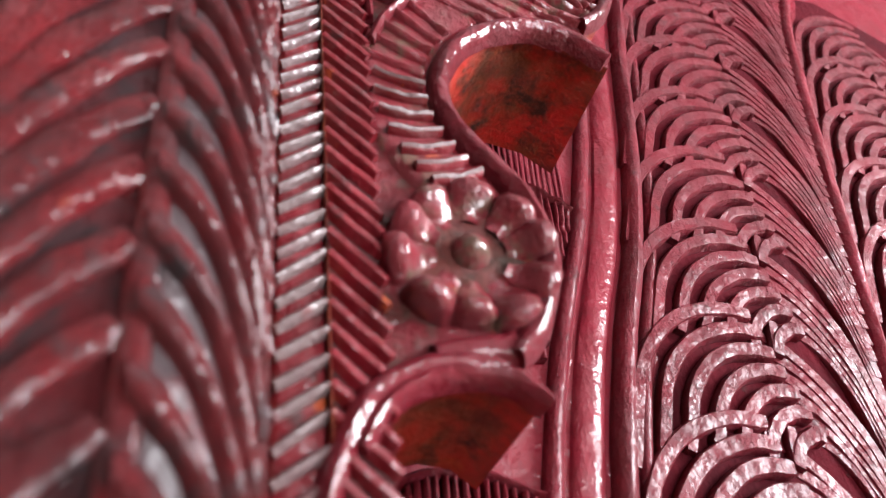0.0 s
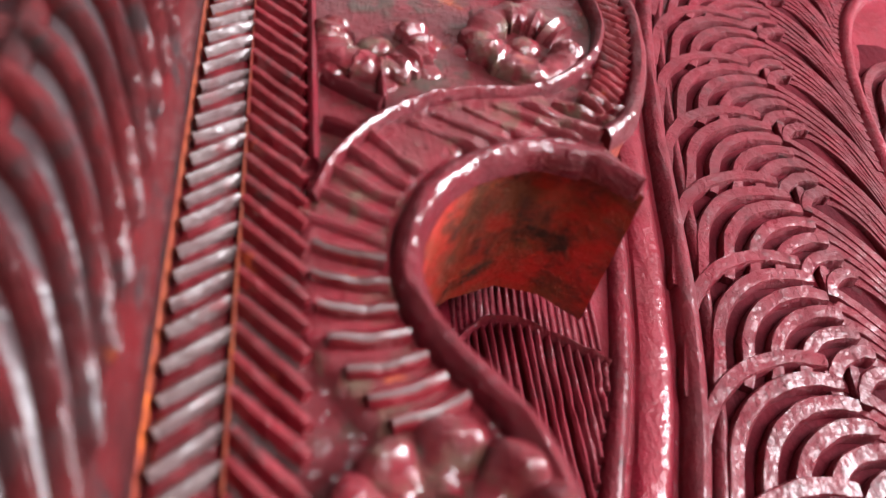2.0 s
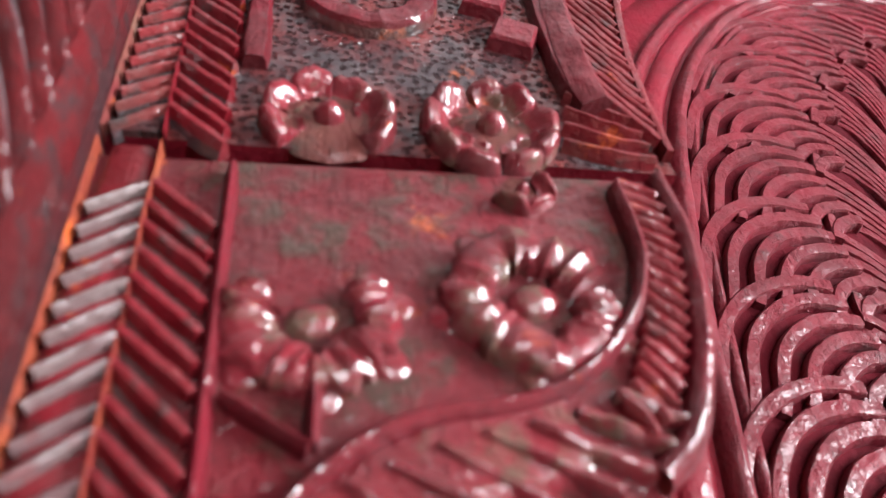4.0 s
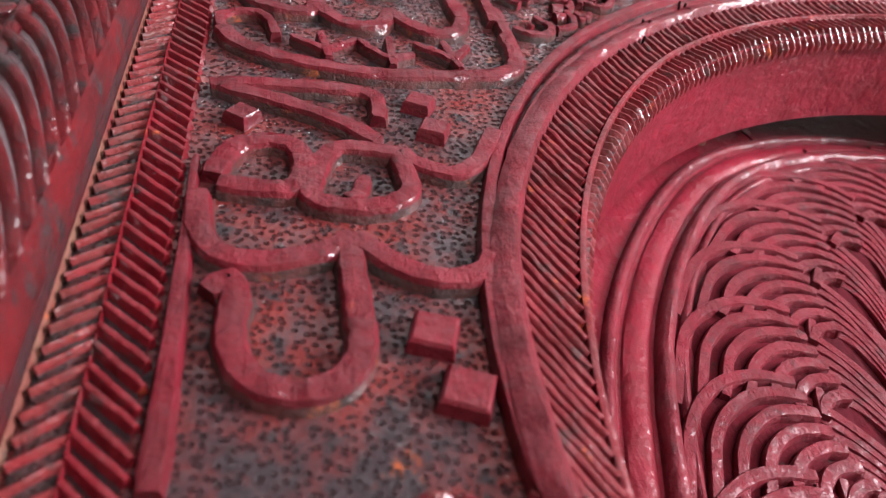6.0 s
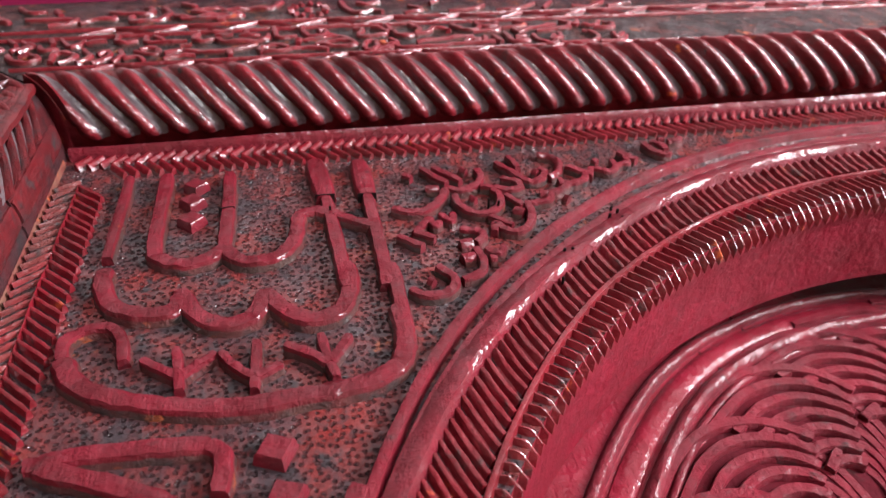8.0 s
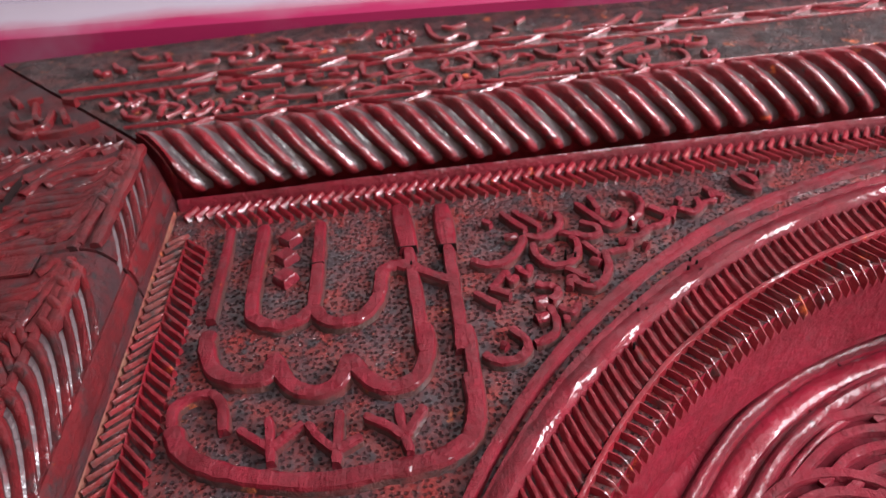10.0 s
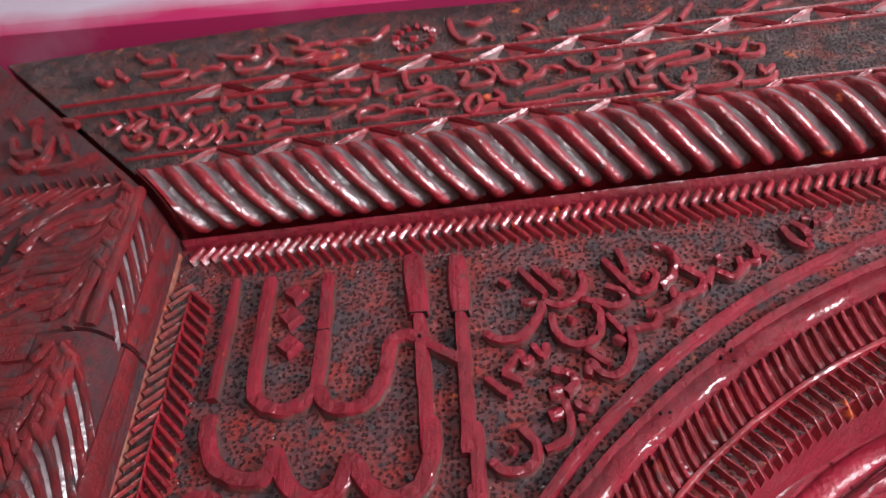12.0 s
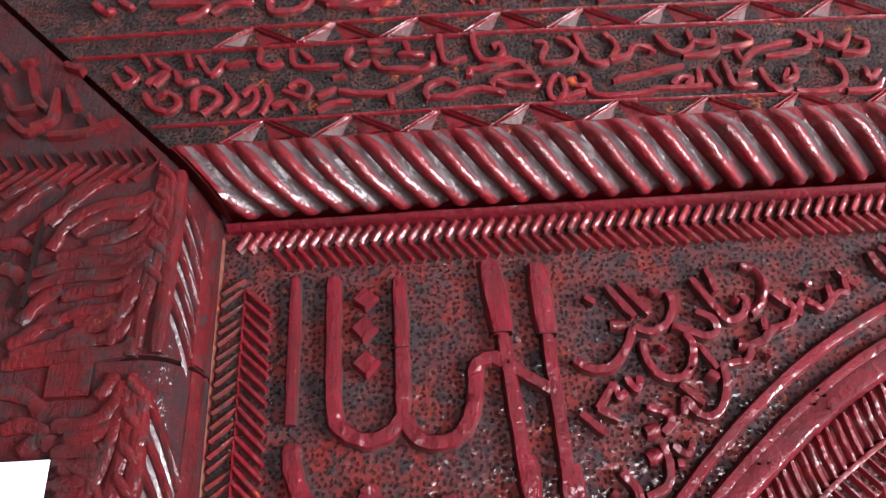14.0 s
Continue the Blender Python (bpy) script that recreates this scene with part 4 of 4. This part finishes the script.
def zigzag(z0, z1, first, pitch):
    for zz in (z0 - 0.0012, z1 + 0.0012):
        letter_on(beam, "border_line", SCRIPT, 0.0022, 0.0036, [(max(mitre_x(zz) + 0.003, -0.2), zz), (0.3, zz), (0.93, zz)], ROUND, place=on_band, wobble=0.1)
    x = first
    while x < 0.9:
        for dx in (0.0, 0.0042):
            letter_on(beam, "zigzag_line", SCRIPT, 0.0019, 0.0036, [(x - 0.020 + dx, z0), (x + dx * 0.6, z1)], ROUND, place=on_band)
            letter_on(beam, "zigzag_line", SCRIPT, 0.0019, 0.0036, [(x + 0.004 + dx, z1), (x + 0.027 + dx, z0)], ROUND, place=on_band)
        for x0, x1, x2, mat in ((x - 0.0145, x + 0.0015, x + 0.0015, GREY), (x + 0.0185, x + 0.0030, x + 0.0030, RIB)):
            verts = [on_band(x0, z0 + 0.001, 0.0038), on_band(x1, z0 + 0.001, 0.0002), on_band(x2, z1 - 0.001, 0.0012), on_band(x1 + (x1 - x0) * 0.05, z0 + 0.001, -0.002), on_band(x0, z0 + 0.001, -0.002), on_band(x2, z1 - 0.001, -0.002)]
            faces = [(0, 1, 2), (0, 4, 3, 1), (1, 3, 5, 2), (2, 5, 4, 0)]
            part("facet", mesh_of("facet", verts, faces, mat, 10), beam)
        x += pitch


zigzag(2.1500, 2.1630, 0.030, 0.0490)
zigzag(2.2190, 2.2325, 0.020, 0.0490)
script(5.0, (125.1, 2170.4), (122.9, 2176.6), (127.3, 2182.3), (135.3, 2183.7), (141.4, 2179.1))
script(5.0, (125.2, 2171.6), (137.8, 2172.2), (150.7, 2176.4), (161.6, 2174.3), (167.6, 2171.0))
script(5.0, (159.6, 2177.7), (165.6, 2184.1), (180.0, 2184.9), (185.9, 2180.4), (184.7, 2175.6), (172.8, 2176.6), (163.6, 2179.4))
script(5.0, (148.1, 2184.7), (149.1, 2190.0), (158.2, 2190.9), (174.5, 2194.5), (180.4, 2189.0), (187.1, 2177.4))
script(5.0, (197.3, 2182.7), (192.2, 2175.0), (192.2, 2167.0), (196.7, 2165.1), (200.5, 2170.3), (200.3, 2179.2), (197.3, 2182.7))
script(5.0, (207.8, 2178.6), (203.3, 2178.1), (210.2, 2172.7), (214.6, 2177.2), (209.9, 2182.5))
script(5.0, (213.5, 2174.1), (217.2, 2167.0), (230.9, 2164.7), (246.8, 2166.6), (251.7, 2168.2), (281.1, 2167.0))
script(5.0, (227.9, 2175.3), (249.2, 2180.1), (268.9, 2183.8))
script(5.0, (196.7, 2165.5), (211.3, 2169.4))
script(5.0, (132.2, 2217.8), (133.2, 2204.8), (136.0, 2196.1), (147.5, 2199.3))
script(5.0, (94.0, 2201.7), (100.4, 2194.8), (119.7, 2193.2), (127.9, 2196.7), (128.3, 2204.3))
script(5.0, (112.3, 2214.3), (115.2, 2204.1))
script(5.0, (108.7, 2204.7), (123.3, 2203.5))
script(5.0, (151.9, 2216.1), (152.8, 2205.2), (157.0, 2196.4), (166.6, 2195.6), (173.2, 2197.2))
script(5.0, (162.6, 2205.7), (166.7, 2207.9), (168.8, 2201.8), (164.4, 2196.2))
script(5.0, (187.3, 2207.9), (193.4, 2204.8), (190.1, 2195.7), (192.9, 2191.3), (205.8, 2191.9), (210.5, 2198.3), (206.5, 2205.0), (200.6, 2209.8))
script(5.0, (210.5, 2211.1), (213.9, 2200.1), (216.6, 2191.4), (225.2, 2188.6), (233.7, 2198.4), (231.1, 2206.8), (226.8, 2210.6))
script(5.0, (228.6, 2190.0), (239.4, 2193.7), (242.9, 2198.9), (252.3, 2197.3), (253.2, 2193.8))
script(5.0, (257.3, 2207.2), (263.3, 2195.9), (270.8, 2193.2), (276.8, 2199.0), (275.3, 2207.8))
script(5.0, (270.1, 2189.9), (286.3, 2191.0), (292.2, 2195.6))
script(5.0, (277.0, 2199.9), (288.1, 2199.4), (290.6, 2207.8))
script(5.0, (291.7, 2193.5), (310.1, 2196.6), (303.1, 2205.4))
script(5.0, (300.0, 2195.0), (302.4, 2184.7), (312.1, 2191.8), (332.3, 2195.6))
script(5.0, (315.5, 2186.1), (330.1, 2187.4), (340.4, 2189.9), (341.9, 2195.6))
script(5.0, (337.4, 2202.5), (347.6, 2193.0), (349.9, 2201.0))
script(5.0, (350.8, 2192.8), (359.5, 2189.9), (365.7, 2197.9))
script(5.0, (358.1, 2185.0), (370.7, 2184.8), (373.6, 2192.1), (368.4, 2196.0))
script(5.0, (260.0, 2170.3), (264.9, 2174.7), (271.5, 2173.4), (267.3, 2168.1))
script(5.0, (276.3, 2181.1), (275.2, 2168.2))
script(5.0, (282.3, 2179.8), (285.9, 2167.4))
script(5.0, (291.4, 2185.2), (292.3, 2174.9), (294.2, 2166.7), (306.0, 2166.5))
script(5.0, (296.9, 2174.5), (305.2, 2176.3))
script(5.0, (310.2, 2177.5), (313.4, 2165.1), (318.4, 2160.4), (324.1, 2162.3))
script(5.0, (325.6, 2176.2), (322.0, 2168.4), (329.0, 2171.1), (328.6, 2179.2))
script(5.0, (326.2, 2160.9), (338.0, 2158.8), (351.1, 2161.3), (355.4, 2169.7), (352.2, 2178.1), (347.3, 2180.5))
script(5.0, (353.3, 2158.3), (368.8, 2158.6), (374.2, 2164.1))
script(5.0, (367.0, 2172.8), (368.1, 2166.2), (374.7, 2171.3))
script(5.0, (-41.5, 2216.0), (-34.8, 2205.2))
script(5.0, (-32.7, 2212.2), (-22.7, 2202.5))
script(5.0, (-35.9, 2193.6), (-30.2, 2199.8), (-24.5, 2201.0), (-31.2, 2192.4))
script(5.0, (-20.1, 2202.7), (-15.9, 2193.6), (-6.3, 2195.3))
script(5.0, (-14.9, 2215.0), (-11.8, 2204.1))
script(5.0, (-8.0, 2212.3), (1.2, 2198.4), (7.5, 2208.9))
script(5.0, (9.2, 2204.1), (22.1, 2205.5))
script(5.0, (28.1, 2215.8), (28.7, 2205.0), (35.4, 2201.9), (41.8, 2204.7))
script(5.0, (46.3, 2214.2), (50.1, 2200.7), (74.5, 2199.1))
script(5.0, (52.0, 2211.6), (58.8, 2204.2))
script(5.0, (81.6, 2211.7), (78.4, 2203.0), (84.3, 2197.8), (92.4, 2201.4))
script(5.0, (90.8, 2214.4), (100.1, 2215.7))
script(5.0, (92.4, 2207.8), (104.6, 2208.0))
script(5.0, (-56.2, 2203.6), (-49.6, 2194.3), (-42.6, 2199.9), (-49.5, 2207.2))
script(5.0, (-36.1, 2187.5), (-30.0, 2176.9), (-20.1, 2173.8), (-16.0, 2179.8), (-21.5, 2186.3), (-29.0, 2184.9))
script(5.0, (-7.3, 2172.7), (-6.8, 2187.1), (2.6, 2186.4), (6.7, 2179.6), (-2.0, 2170.4))
script(5.0, (10.3, 2189.8), (16.3, 2178.8), (9.1, 2169.5))
script(5.0, (19.9, 2181.7), (26.0, 2186.5), (27.6, 2176.3), (18.3, 2168.7))
script(5.0, (32.9, 2188.0), (35.4, 2177.7), (30.9, 2168.1))
script(5.0, (42.8, 2183.1), (55.7, 2178.0), (57.4, 2186.0), (50.9, 2189.0), (45.9, 2184.5))
script(5.0, (36.9, 2173.2), (45.7, 2174.8), (50.4, 2168.2))
script(5.0, (62.1, 2177.1), (73.4, 2182.6))
script(5.0, (70.8, 2190.6), (78.5, 2191.7))
script(5.0, (74.7, 2180.5), (87.4, 2178.3), (103.3, 2177.4), (121.4, 2186.5))
script(5.0, (62.3, 2167.2), (71.7, 2172.4), (81.7, 2172.7))
script(5.0, (103.3, 2176.2), (104.3, 2167.8))
script(6.0, (-63.7, 2269.0), (-57.7, 2259.2), (-51.6, 2255.0))
script(6.0, (-41.6, 2257.7), (-25.6, 2256.9), (-9.6, 2255.4), (-6.3, 2250.7), (-13.5, 2246.0), (-23.2, 2241.6))
script(6.0, (-3.2, 2246.8), (6.4, 2253.1), (19.3, 2253.7), (17.6, 2257.5))
script(6.0, (13.7, 2268.9), (26.1, 2264.0), (42.1, 2260.6), (43.8, 2271.6), (38.2, 2275.9))
script(6.0, (51.7, 2272.7), (57.9, 2259.0), (51.0, 2247.1), (35.9, 2243.9), (31.3, 2250.7), (32.1, 2256.1))
script(6.0, (60.9, 2253.3), (76.6, 2248.2), (90.5, 2254.0), (73.4, 2261.2), (83.6, 2265.7), (92.7, 2266.7))
script(6.0, (86.8, 2249.7), (105.9, 2252.5), (107.8, 2247.0), (89.5, 2244.5), (66.4, 2247.4))
script(6.0, (92.2, 2240.7), (97.8, 2240.1))
script(6.0, (94.1, 2262.1), (107.1, 2263.4), (117.4, 2264.2), (127.7, 2261.4), (132.9, 2264.5), (138.8, 2275.2))
script(6.0, (182.3, 2272.6), (186.1, 2253.7), (195.3, 2242.1), (205.8, 2248.2), (212.6, 2241.1))
script(6.0, (194.7, 2265.7), (202.1, 2262.4), (212.6, 2265.8))
script(6.0, (-51.8, 2285.0), (-41.8, 2274.4), (-31.2, 2275.2))
script(6.0, (-25.0, 2278.4), (-18.9, 2264.7))
script(6.0, (64.4, 2280.9), (75.4, 2272.2))
script(6.0, (-76.7, 2261.0), (-68.4, 2253.0), (-62.0, 2254.2))
script(4.8, (233.4, 2254.5), (241.7, 2241.4), (228.2, 2237.1))
script(4.8, (261.4, 2236.0), (281.9, 2238.2), (290.6, 2246.0))
script(4.8, (297.7, 2233.3), (314.3, 2233.5), (331.0, 2246.8))
script(4.8, (333.7, 2232.2), (344.6, 2248.5))
script(4.8, (250.3, 2256.3), (258.1, 2263.4))
script(4.8, (357.1, 2235.0), (372.9, 2233.7), (385.5, 2243.8))
script(4.8, (385.7, 2233.3), (406.3, 2238.0))


def frieze_rosette(x, z, r):
    flower = part("rosette", None, beam)
    for i in range(13):
        a = 2 * math.pi * i / 13
        p = [(x + r * k * math.cos(a), z + r * k * math.sin(a)) for k in (0.72, 0.9, 1.05)]
        part("petal", mesh_of("petal", *pen(p, r * 0.40, 0.0042, on_frieze, ROUND, 3, (0.7, 1.0)), SCRIPT), flower)
    part("hub", mesh_of("hub", *pen([(x - r * 0.2, z), (x, z), (x + r * 0.2, z)], r * 0.45, 0.004, on_frieze, ROUND, 3), SCRIPT), flower)


frieze_rosette(0.1580, 2.2570, 0.0150)

# ---------------------------------------------------------------- pilaster on the left
PIL_Y, PIL_X = -0.038, -0.018


def mitre_z(x):
    return 2.118 - (x - 0.012) * 1.04 - 0.0065


pil_profile = [(0.0035, 0.066), (0.0035, -0.004)]
for q in range(90, -1, -10):
    pil_profile.append((PIL_X + 0.0205 * math.sin(radians(q)), -0.006 - 0.032 * math.cos(radians(q))))
pil_profile += [(-0.19, PIL_Y), (-0.19, 0.066)]


def pilaster(z0, z1, label):
    ob = thing("pilaster", label, "pilaster", "pilaster blocks")
    top = (lambda p: z1) if z1 else (lambda p: mitre_z(p[0]))
    part("post", prism(pil_profile, lambda p: (Vector((p[0], p[1], z0)), Vector((p[0], p[1], top(p)))), POST), ob)
    return ob


lower = pilaster(1.0, 2.0270, "faded crimson pilaster carved with feather and vine strokes")
upper = pilaster(2.0295, None, "mitred upper block of the pilaster with carved script")


def on_edge(u, v, h):
    """u: degrees round the rounded inner edge, v: height."""
    q = radians(u)
    n = Vector((math.sin(q), -math.cos(q), 0))
    return Vector((PIL_X + 0.0205 * math.sin(q), -0.006 - 0.032 * math.cos(q), v)) + n * h


def on_face(u, v, h):
    return Vector((u, PIL_Y - h, v))


def edge_stroke(owner, zt):
    c = spline([(-4, zt), (16, zt - 0.008), (36, zt - 0.022), (60, zt - 0.044)], 4)
    verts, faces = [], []
    prof = ((-0.0080, -0.0004), (-0.0055, 0.0002), (-0.0022, 0.0004), (-0.0008, 0.0030), (0.0022, 0.0042), (0.0052, 0.0034), (0.0074, 0.0002))
    for u, v in c:
        for dv, h in prof:
            verts.append(on_edge(u, v + dv, h))
    m, k = len(prof), len(c)
    faces = [(i * m + j, i * m + j + 1, (i + 1) * m + j + 1, (i + 1) * m + j) for i in range(k - 1) for j in range(m - 1)]
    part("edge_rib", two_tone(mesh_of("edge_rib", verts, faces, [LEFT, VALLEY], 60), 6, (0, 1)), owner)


z = 1.20
while z < 2.135:
    owner = upper if z > 2.066 else lower
    if not 2.020 < z < 2.070:
        edge_stroke(owner, z)
    elif z < 2.045:
        edge_stroke(lower, z - 0.002) if z < 2.026 else None
    z += 0.0148


def vine(owner, w, *pts):
    letter_on(owner, "vine_stroke", LEFT, w, 0.0025, pts, CARVED, place=on_face, n=5, wobble=0.25)


for owner, z0, z1 in ((lower, 1.05, 2.0265), (upper, 2.030, 2.118)):
    letter_on(owner, "edge_fillet", LEFT, 27, 0.0016, [(77, z0), (77, (z0 + z1) / 2), (77, z1)], place=on_edge, cut=0)

# feather strokes low down, leaf loops higher up
z = 1.20
while z < 1.86:
    vine(lower, 0.0075, (-0.0225, z), (-0.034, z - 0.010), (-0.048, z - 0.032), (-0.054, z - 0.06))
    z += 0.0175
vine(lower, 0.006, (-0.0195, 1.2), (-0.0200, 1.6), (-0.0195, 2.02))
vine(lower, 0.009, (-0.062, 1.2), (-0.062, 1.6), (-0.062, 1.86))
z = 1.20
while z < 1.84:
    vine(lower, 0.0085, (-0.064, z + 0.040), (-0.074, z + 0.018), (-0.095, z - 0.012), (-0.128, z - 0.034))
    z += 0.0235


def leaf_group(owner, z, top):
    """Two leaves of nested curved strokes that spring from the ridge."""
    for k in range(4):
        e = 0.0085 * k
        if z + 0.040 - e < top:
            vine(owner, 0.0046, (-0.0215, z + 0.012 - e), (-0.032, z + 0.028 - e), (-0.048, z + 0.036 - e * 1.1), (-0.066 + e * 0.6, z + 0.030 - e * 1.2), (-0.080 + e, z + 0.016 - e))
    vine(owner, 0.0046, (-0.0215, z - 0.018), (-0.036, z - 0.006), (-0.056, z - 0.006), (-0.070, z - 0.016))
    vine(owner, 0.0050, (-0.084, z - 0.018), (-0.092, z), (-0.088, z + 0.022), (-0.100, z + 0.034))
    vine(owner, 0.0046, (-0.100, z - 0.014), (-0.112, z + 0.004), (-0.130, z + 0.010))


for z in (1.895, 1.945):
    leaf_group(lower, z, 2.02)
vine(upper, 0.006, (-0.0195, 2.032), (-0.0192, 2.08), (-0.0185, 2.13))
part("tenon", box(-0.0605, -0.0375, PIL_Y - 0.0015, PIL_Y + 0.03, 2.0095, 2.031, LEFT, 0.0015), upper, "tenon of the joint")
x = -0.14
while x < -0.024:
    letter_on(upper, "rib", LEFT, 0.0044, 0.0036, [(x, 2.1475), (x + 0.007, 2.1385)], RIDGE, place=on_face)
    letter_on(upper, "rib", LEFT, 0.0044, 0.0036, [(x - 0.005, 2.1275), (x + 0.007, 2.1375)], RIDGE, place=on_face)
    x += 0.0080


letter_on(upper, "crack", SHADE, 0.0016, 0.0044, [(-0.0762, 2.1070), (-0.0773, 2.0890), (-0.0770, 2.0701), (-0.0775, 2.0565)], ROUND, place=on_face, wobble=0.5)


def script_left(w, *pts):
    letter_on(upper, "letter", LEFT, w / 1000 * 1.5, 0.0046, [(p[0] / 1000, p[1] / 1000) for p in pts], place=on_face, n=4, wobble=0.1)


def vine_up(w, *pts):
    vine(upper, w / 1000, *[(p[0] / 1000, p[1] / 1000) for p in pts])


def vine_low(w, *pts):
    vine(lower, w / 1000, *[(p[0] / 1000, p[1] / 1000) for p in pts])


vine_up(7.4, (-99.4, 2108.7), (-87.3, 2121.6), (-71.8, 2134.5), (-60.8, 2141.0))
vine_up(7.4, (-85.6, 2098.7), (-70.8, 2112.4), (-55.7, 2128.0), (-40.3, 2135.8))
vine_up(7.4, (-73.5, 2103.5), (-62.8, 2117.3), (-47.0, 2130.2), (-29.4, 2133.1))
vine_up(7.4, (-102.4, 2122.7), (-90.8, 2131.3), (-81.3, 2137.1))
vine_up(7.4, (-70.7, 2088.5), (-63.3, 2103.8), (-47.4, 2113.4), (-29.9, 2114.2), (-22.2, 2119.2))
vine_up(7.4, (-59.8, 2096.9), (-51.8, 2104.3), (-40.6, 2107.5), (-29.0, 2108.0), (-18.6, 2118.2))
vine_up(7.4, (-51.1, 2091.0), (-38.5, 2093.4), (-26.5, 2099.8), (-16.7, 2114.6))
vine_up(7.4, (-65.4, 2083.4), (-48.9, 2086.3), (-34.7, 2086.6), (-24.0, 2091.7), (-16.7, 2107.8))
vine_up(7.4, (-78.1, 2075.7), (-56.4, 2080.5), (-36.5, 2079.7), (-25.7, 2083.7), (-18.0, 2094.5))
vine_up(7.4, (-80.2, 2065.7), (-63.4, 2072.2), (-44.0, 2073.4), (-28.7, 2074.8), (-20.6, 2083.4))
vine_up(7.4, (-59.3, 2062.1), (-45.3, 2064.2), (-33.0, 2065.5), (-24.1, 2071.4), (-19.0, 2079.8))
vine_up(7.4, (-78.2, 2049.2), (-69.6, 2061.0), (-60.1, 2066.5))
vine_up(7.4, (-64.8, 2047.7), (-51.5, 2052.4), (-38.1, 2053.5), (-28.7, 2055.3), (-22.0, 2066.3))
vine_up(7.4, (-57.7, 2038.3), (-44.8, 2044.9), (-33.1, 2047.6), (-25.4, 2056.8))
vine_up(7.4, (-81.2, 2037.8), (-71.6, 2043.5), (-62.2, 2051.0))
vine_up(7.4, (-78.8, 2032.6), (-62.1, 2036.0), (-43.6, 2037.6), (-30.6, 2040.2), (-21.7, 2049.5))
vine_up(7.4, (-81.8, 2028.1), (-60.9, 2029.8), (-39.8, 2030.6), (-25.5, 2032.8), (-18.4, 2039.4))
vine_up(7.4, (-50.7, 2047.3), (-41.4, 2049.0), (-33.5, 2050.3))
vine_up(7.4, (-15.5, 2132.1), (-15.6, 2107.7), (-18.8, 2087.4), (-24.9, 2068.9), (-30.3, 2048.9), (-33.0, 2034.7))
vine_up(7.4, (-12.5, 2127.6), (-12.3, 2100.1), (-15.1, 2079.8), (-18.0, 2059.3), (-21.2, 2041.9), (-22.0, 2028.9))
vine_up(7.4, (-9.4, 2131.6), (-8.7, 2103.8), (-9.2, 2077.8), (-9.6, 2053.4), (-10.0, 2029.8))
vine_up(7.4, (-96.1, 2093.6), (-87.4, 2093.6), (-79.0, 2087.5))
vine_up(7.4, (-93.2, 2080.5), (-85.4, 2076.9), (-79.8, 2070.3))
vine_low(7.4, (-20.0, 2014.6), (-23.6, 1996.5), (-26.2, 1983.6), (-31.9, 1967.1))
vine_low(7.4, (-16.6, 2012.2), (-17.6, 1993.6), (-19.9, 1978.3), (-22.2, 1964.1))
vine_low(7.4, (-12.9, 2011.4), (-13.2, 1990.8), (-12.5, 1964.0))
vine_low(7.4, (-34.4, 2010.1), (-29.5, 2015.2), (-27.7, 2020.5))
vine_low(7.4, (-30.9, 2000.8), (-25.6, 2006.4), (-23.2, 2016.9))
vine_low(7.4, (-52.3, 1997.7), (-37.0, 1997.8), (-27.5, 2002.4), (-24.0, 2009.5))
vine_low(7.4, (-46.0, 1991.5), (-33.6, 1992.5), (-25.5, 1997.1))
vine_low(7.4, (-50.4, 1985.0), (-37.6, 1986.5), (-30.3, 1984.3), (-26.8, 1987.6))
vine_low(7.4, (-46.2, 1978.4), (-36.3, 1978.8), (-28.8, 1978.4))
vine_low(7.4, (-47.3, 1971.3), (-35.3, 1972.5), (-27.0, 1976.3))
vine_low(7.4, (-44.9, 1966.4), (-36.7, 1966.4), (-29.8, 1969.3))
vine_low(7.4, (-79.1, 2015.6), (-67.9, 2012.3), (-58.5, 2003.8))
vine_low(7.4, (-75.0, 1997.1), (-65.2, 1999.0), (-53.9, 1993.3))
vine_low(7.4, (-65.2, 1986.4), (-58.6, 1991.0), (-50.7, 1989.3))
script_left(3.4, (-115.1, 2195.9), (-106.8, 2179.1), (-94.2, 2180.1))
script_left(3.4, (-102.8, 2207.4), (-95.4, 2186.2), (-87.3, 2177.5))
script_left(3.4, (-85.1, 2191.4), (-84.6, 2171.4), (-94.7, 2166.4))
script_left(3.4, (-78.9, 2193.0), (-71.2, 2176.2))
script_left(3.4, (-84.0, 2159.8), (-65.3, 2160.2), (-46.2, 2168.4))
script_left(3.4, (-64.1, 2171.7), (-57.7, 2161.6))
script_left(3.4, (-108.7, 2173.3), (-97.1, 2162.7), (-88.7, 2167.8))
script_left(3.4, (-110.4, 2212.3), (-101.1, 2215.8))
script_left(3.4, (-125.7, 2222.2), (-114.5, 2208.4))
script_left(3.4, (-83.5, 2210.0), (-72.8, 2204.9))

# ---------------------------------------------------------------- what lies above and on the portal
cornice = thing("cornice", "white gloss painted cornice board, crimson along its lower edge", "cornice", kind="structure")
pr = [(0.10, 0.0), (0.0, 0.0), (-0.006, 0.006), (-0.007, 0.03), (-0.004, 0.07), (0.004, 0.105), (0.006, 0.112), (-0.002, 0.118), (-0.006, 0.128), (-0.002, 0.140), (0.006, 0.146), (0.012, 0.30), (0.10, 0.30)]
ob = part("moulding", prism(pr, lambda p: (Vector((-0.8, p[0], p[1])), Vector((1.2, p[0], p[1]))), WHITE, 40), cornice)
cornice.matrix_basis = pose(0.0, -0.043, 2.314, 0, 6.6, 0)
card = tagged(new("paper_card", box(-0.094, -0.0475, -0.0455, -0.0447, 1.90, 1.981, PAPER)), "small blank white paper card on the carved pilaster", "card")
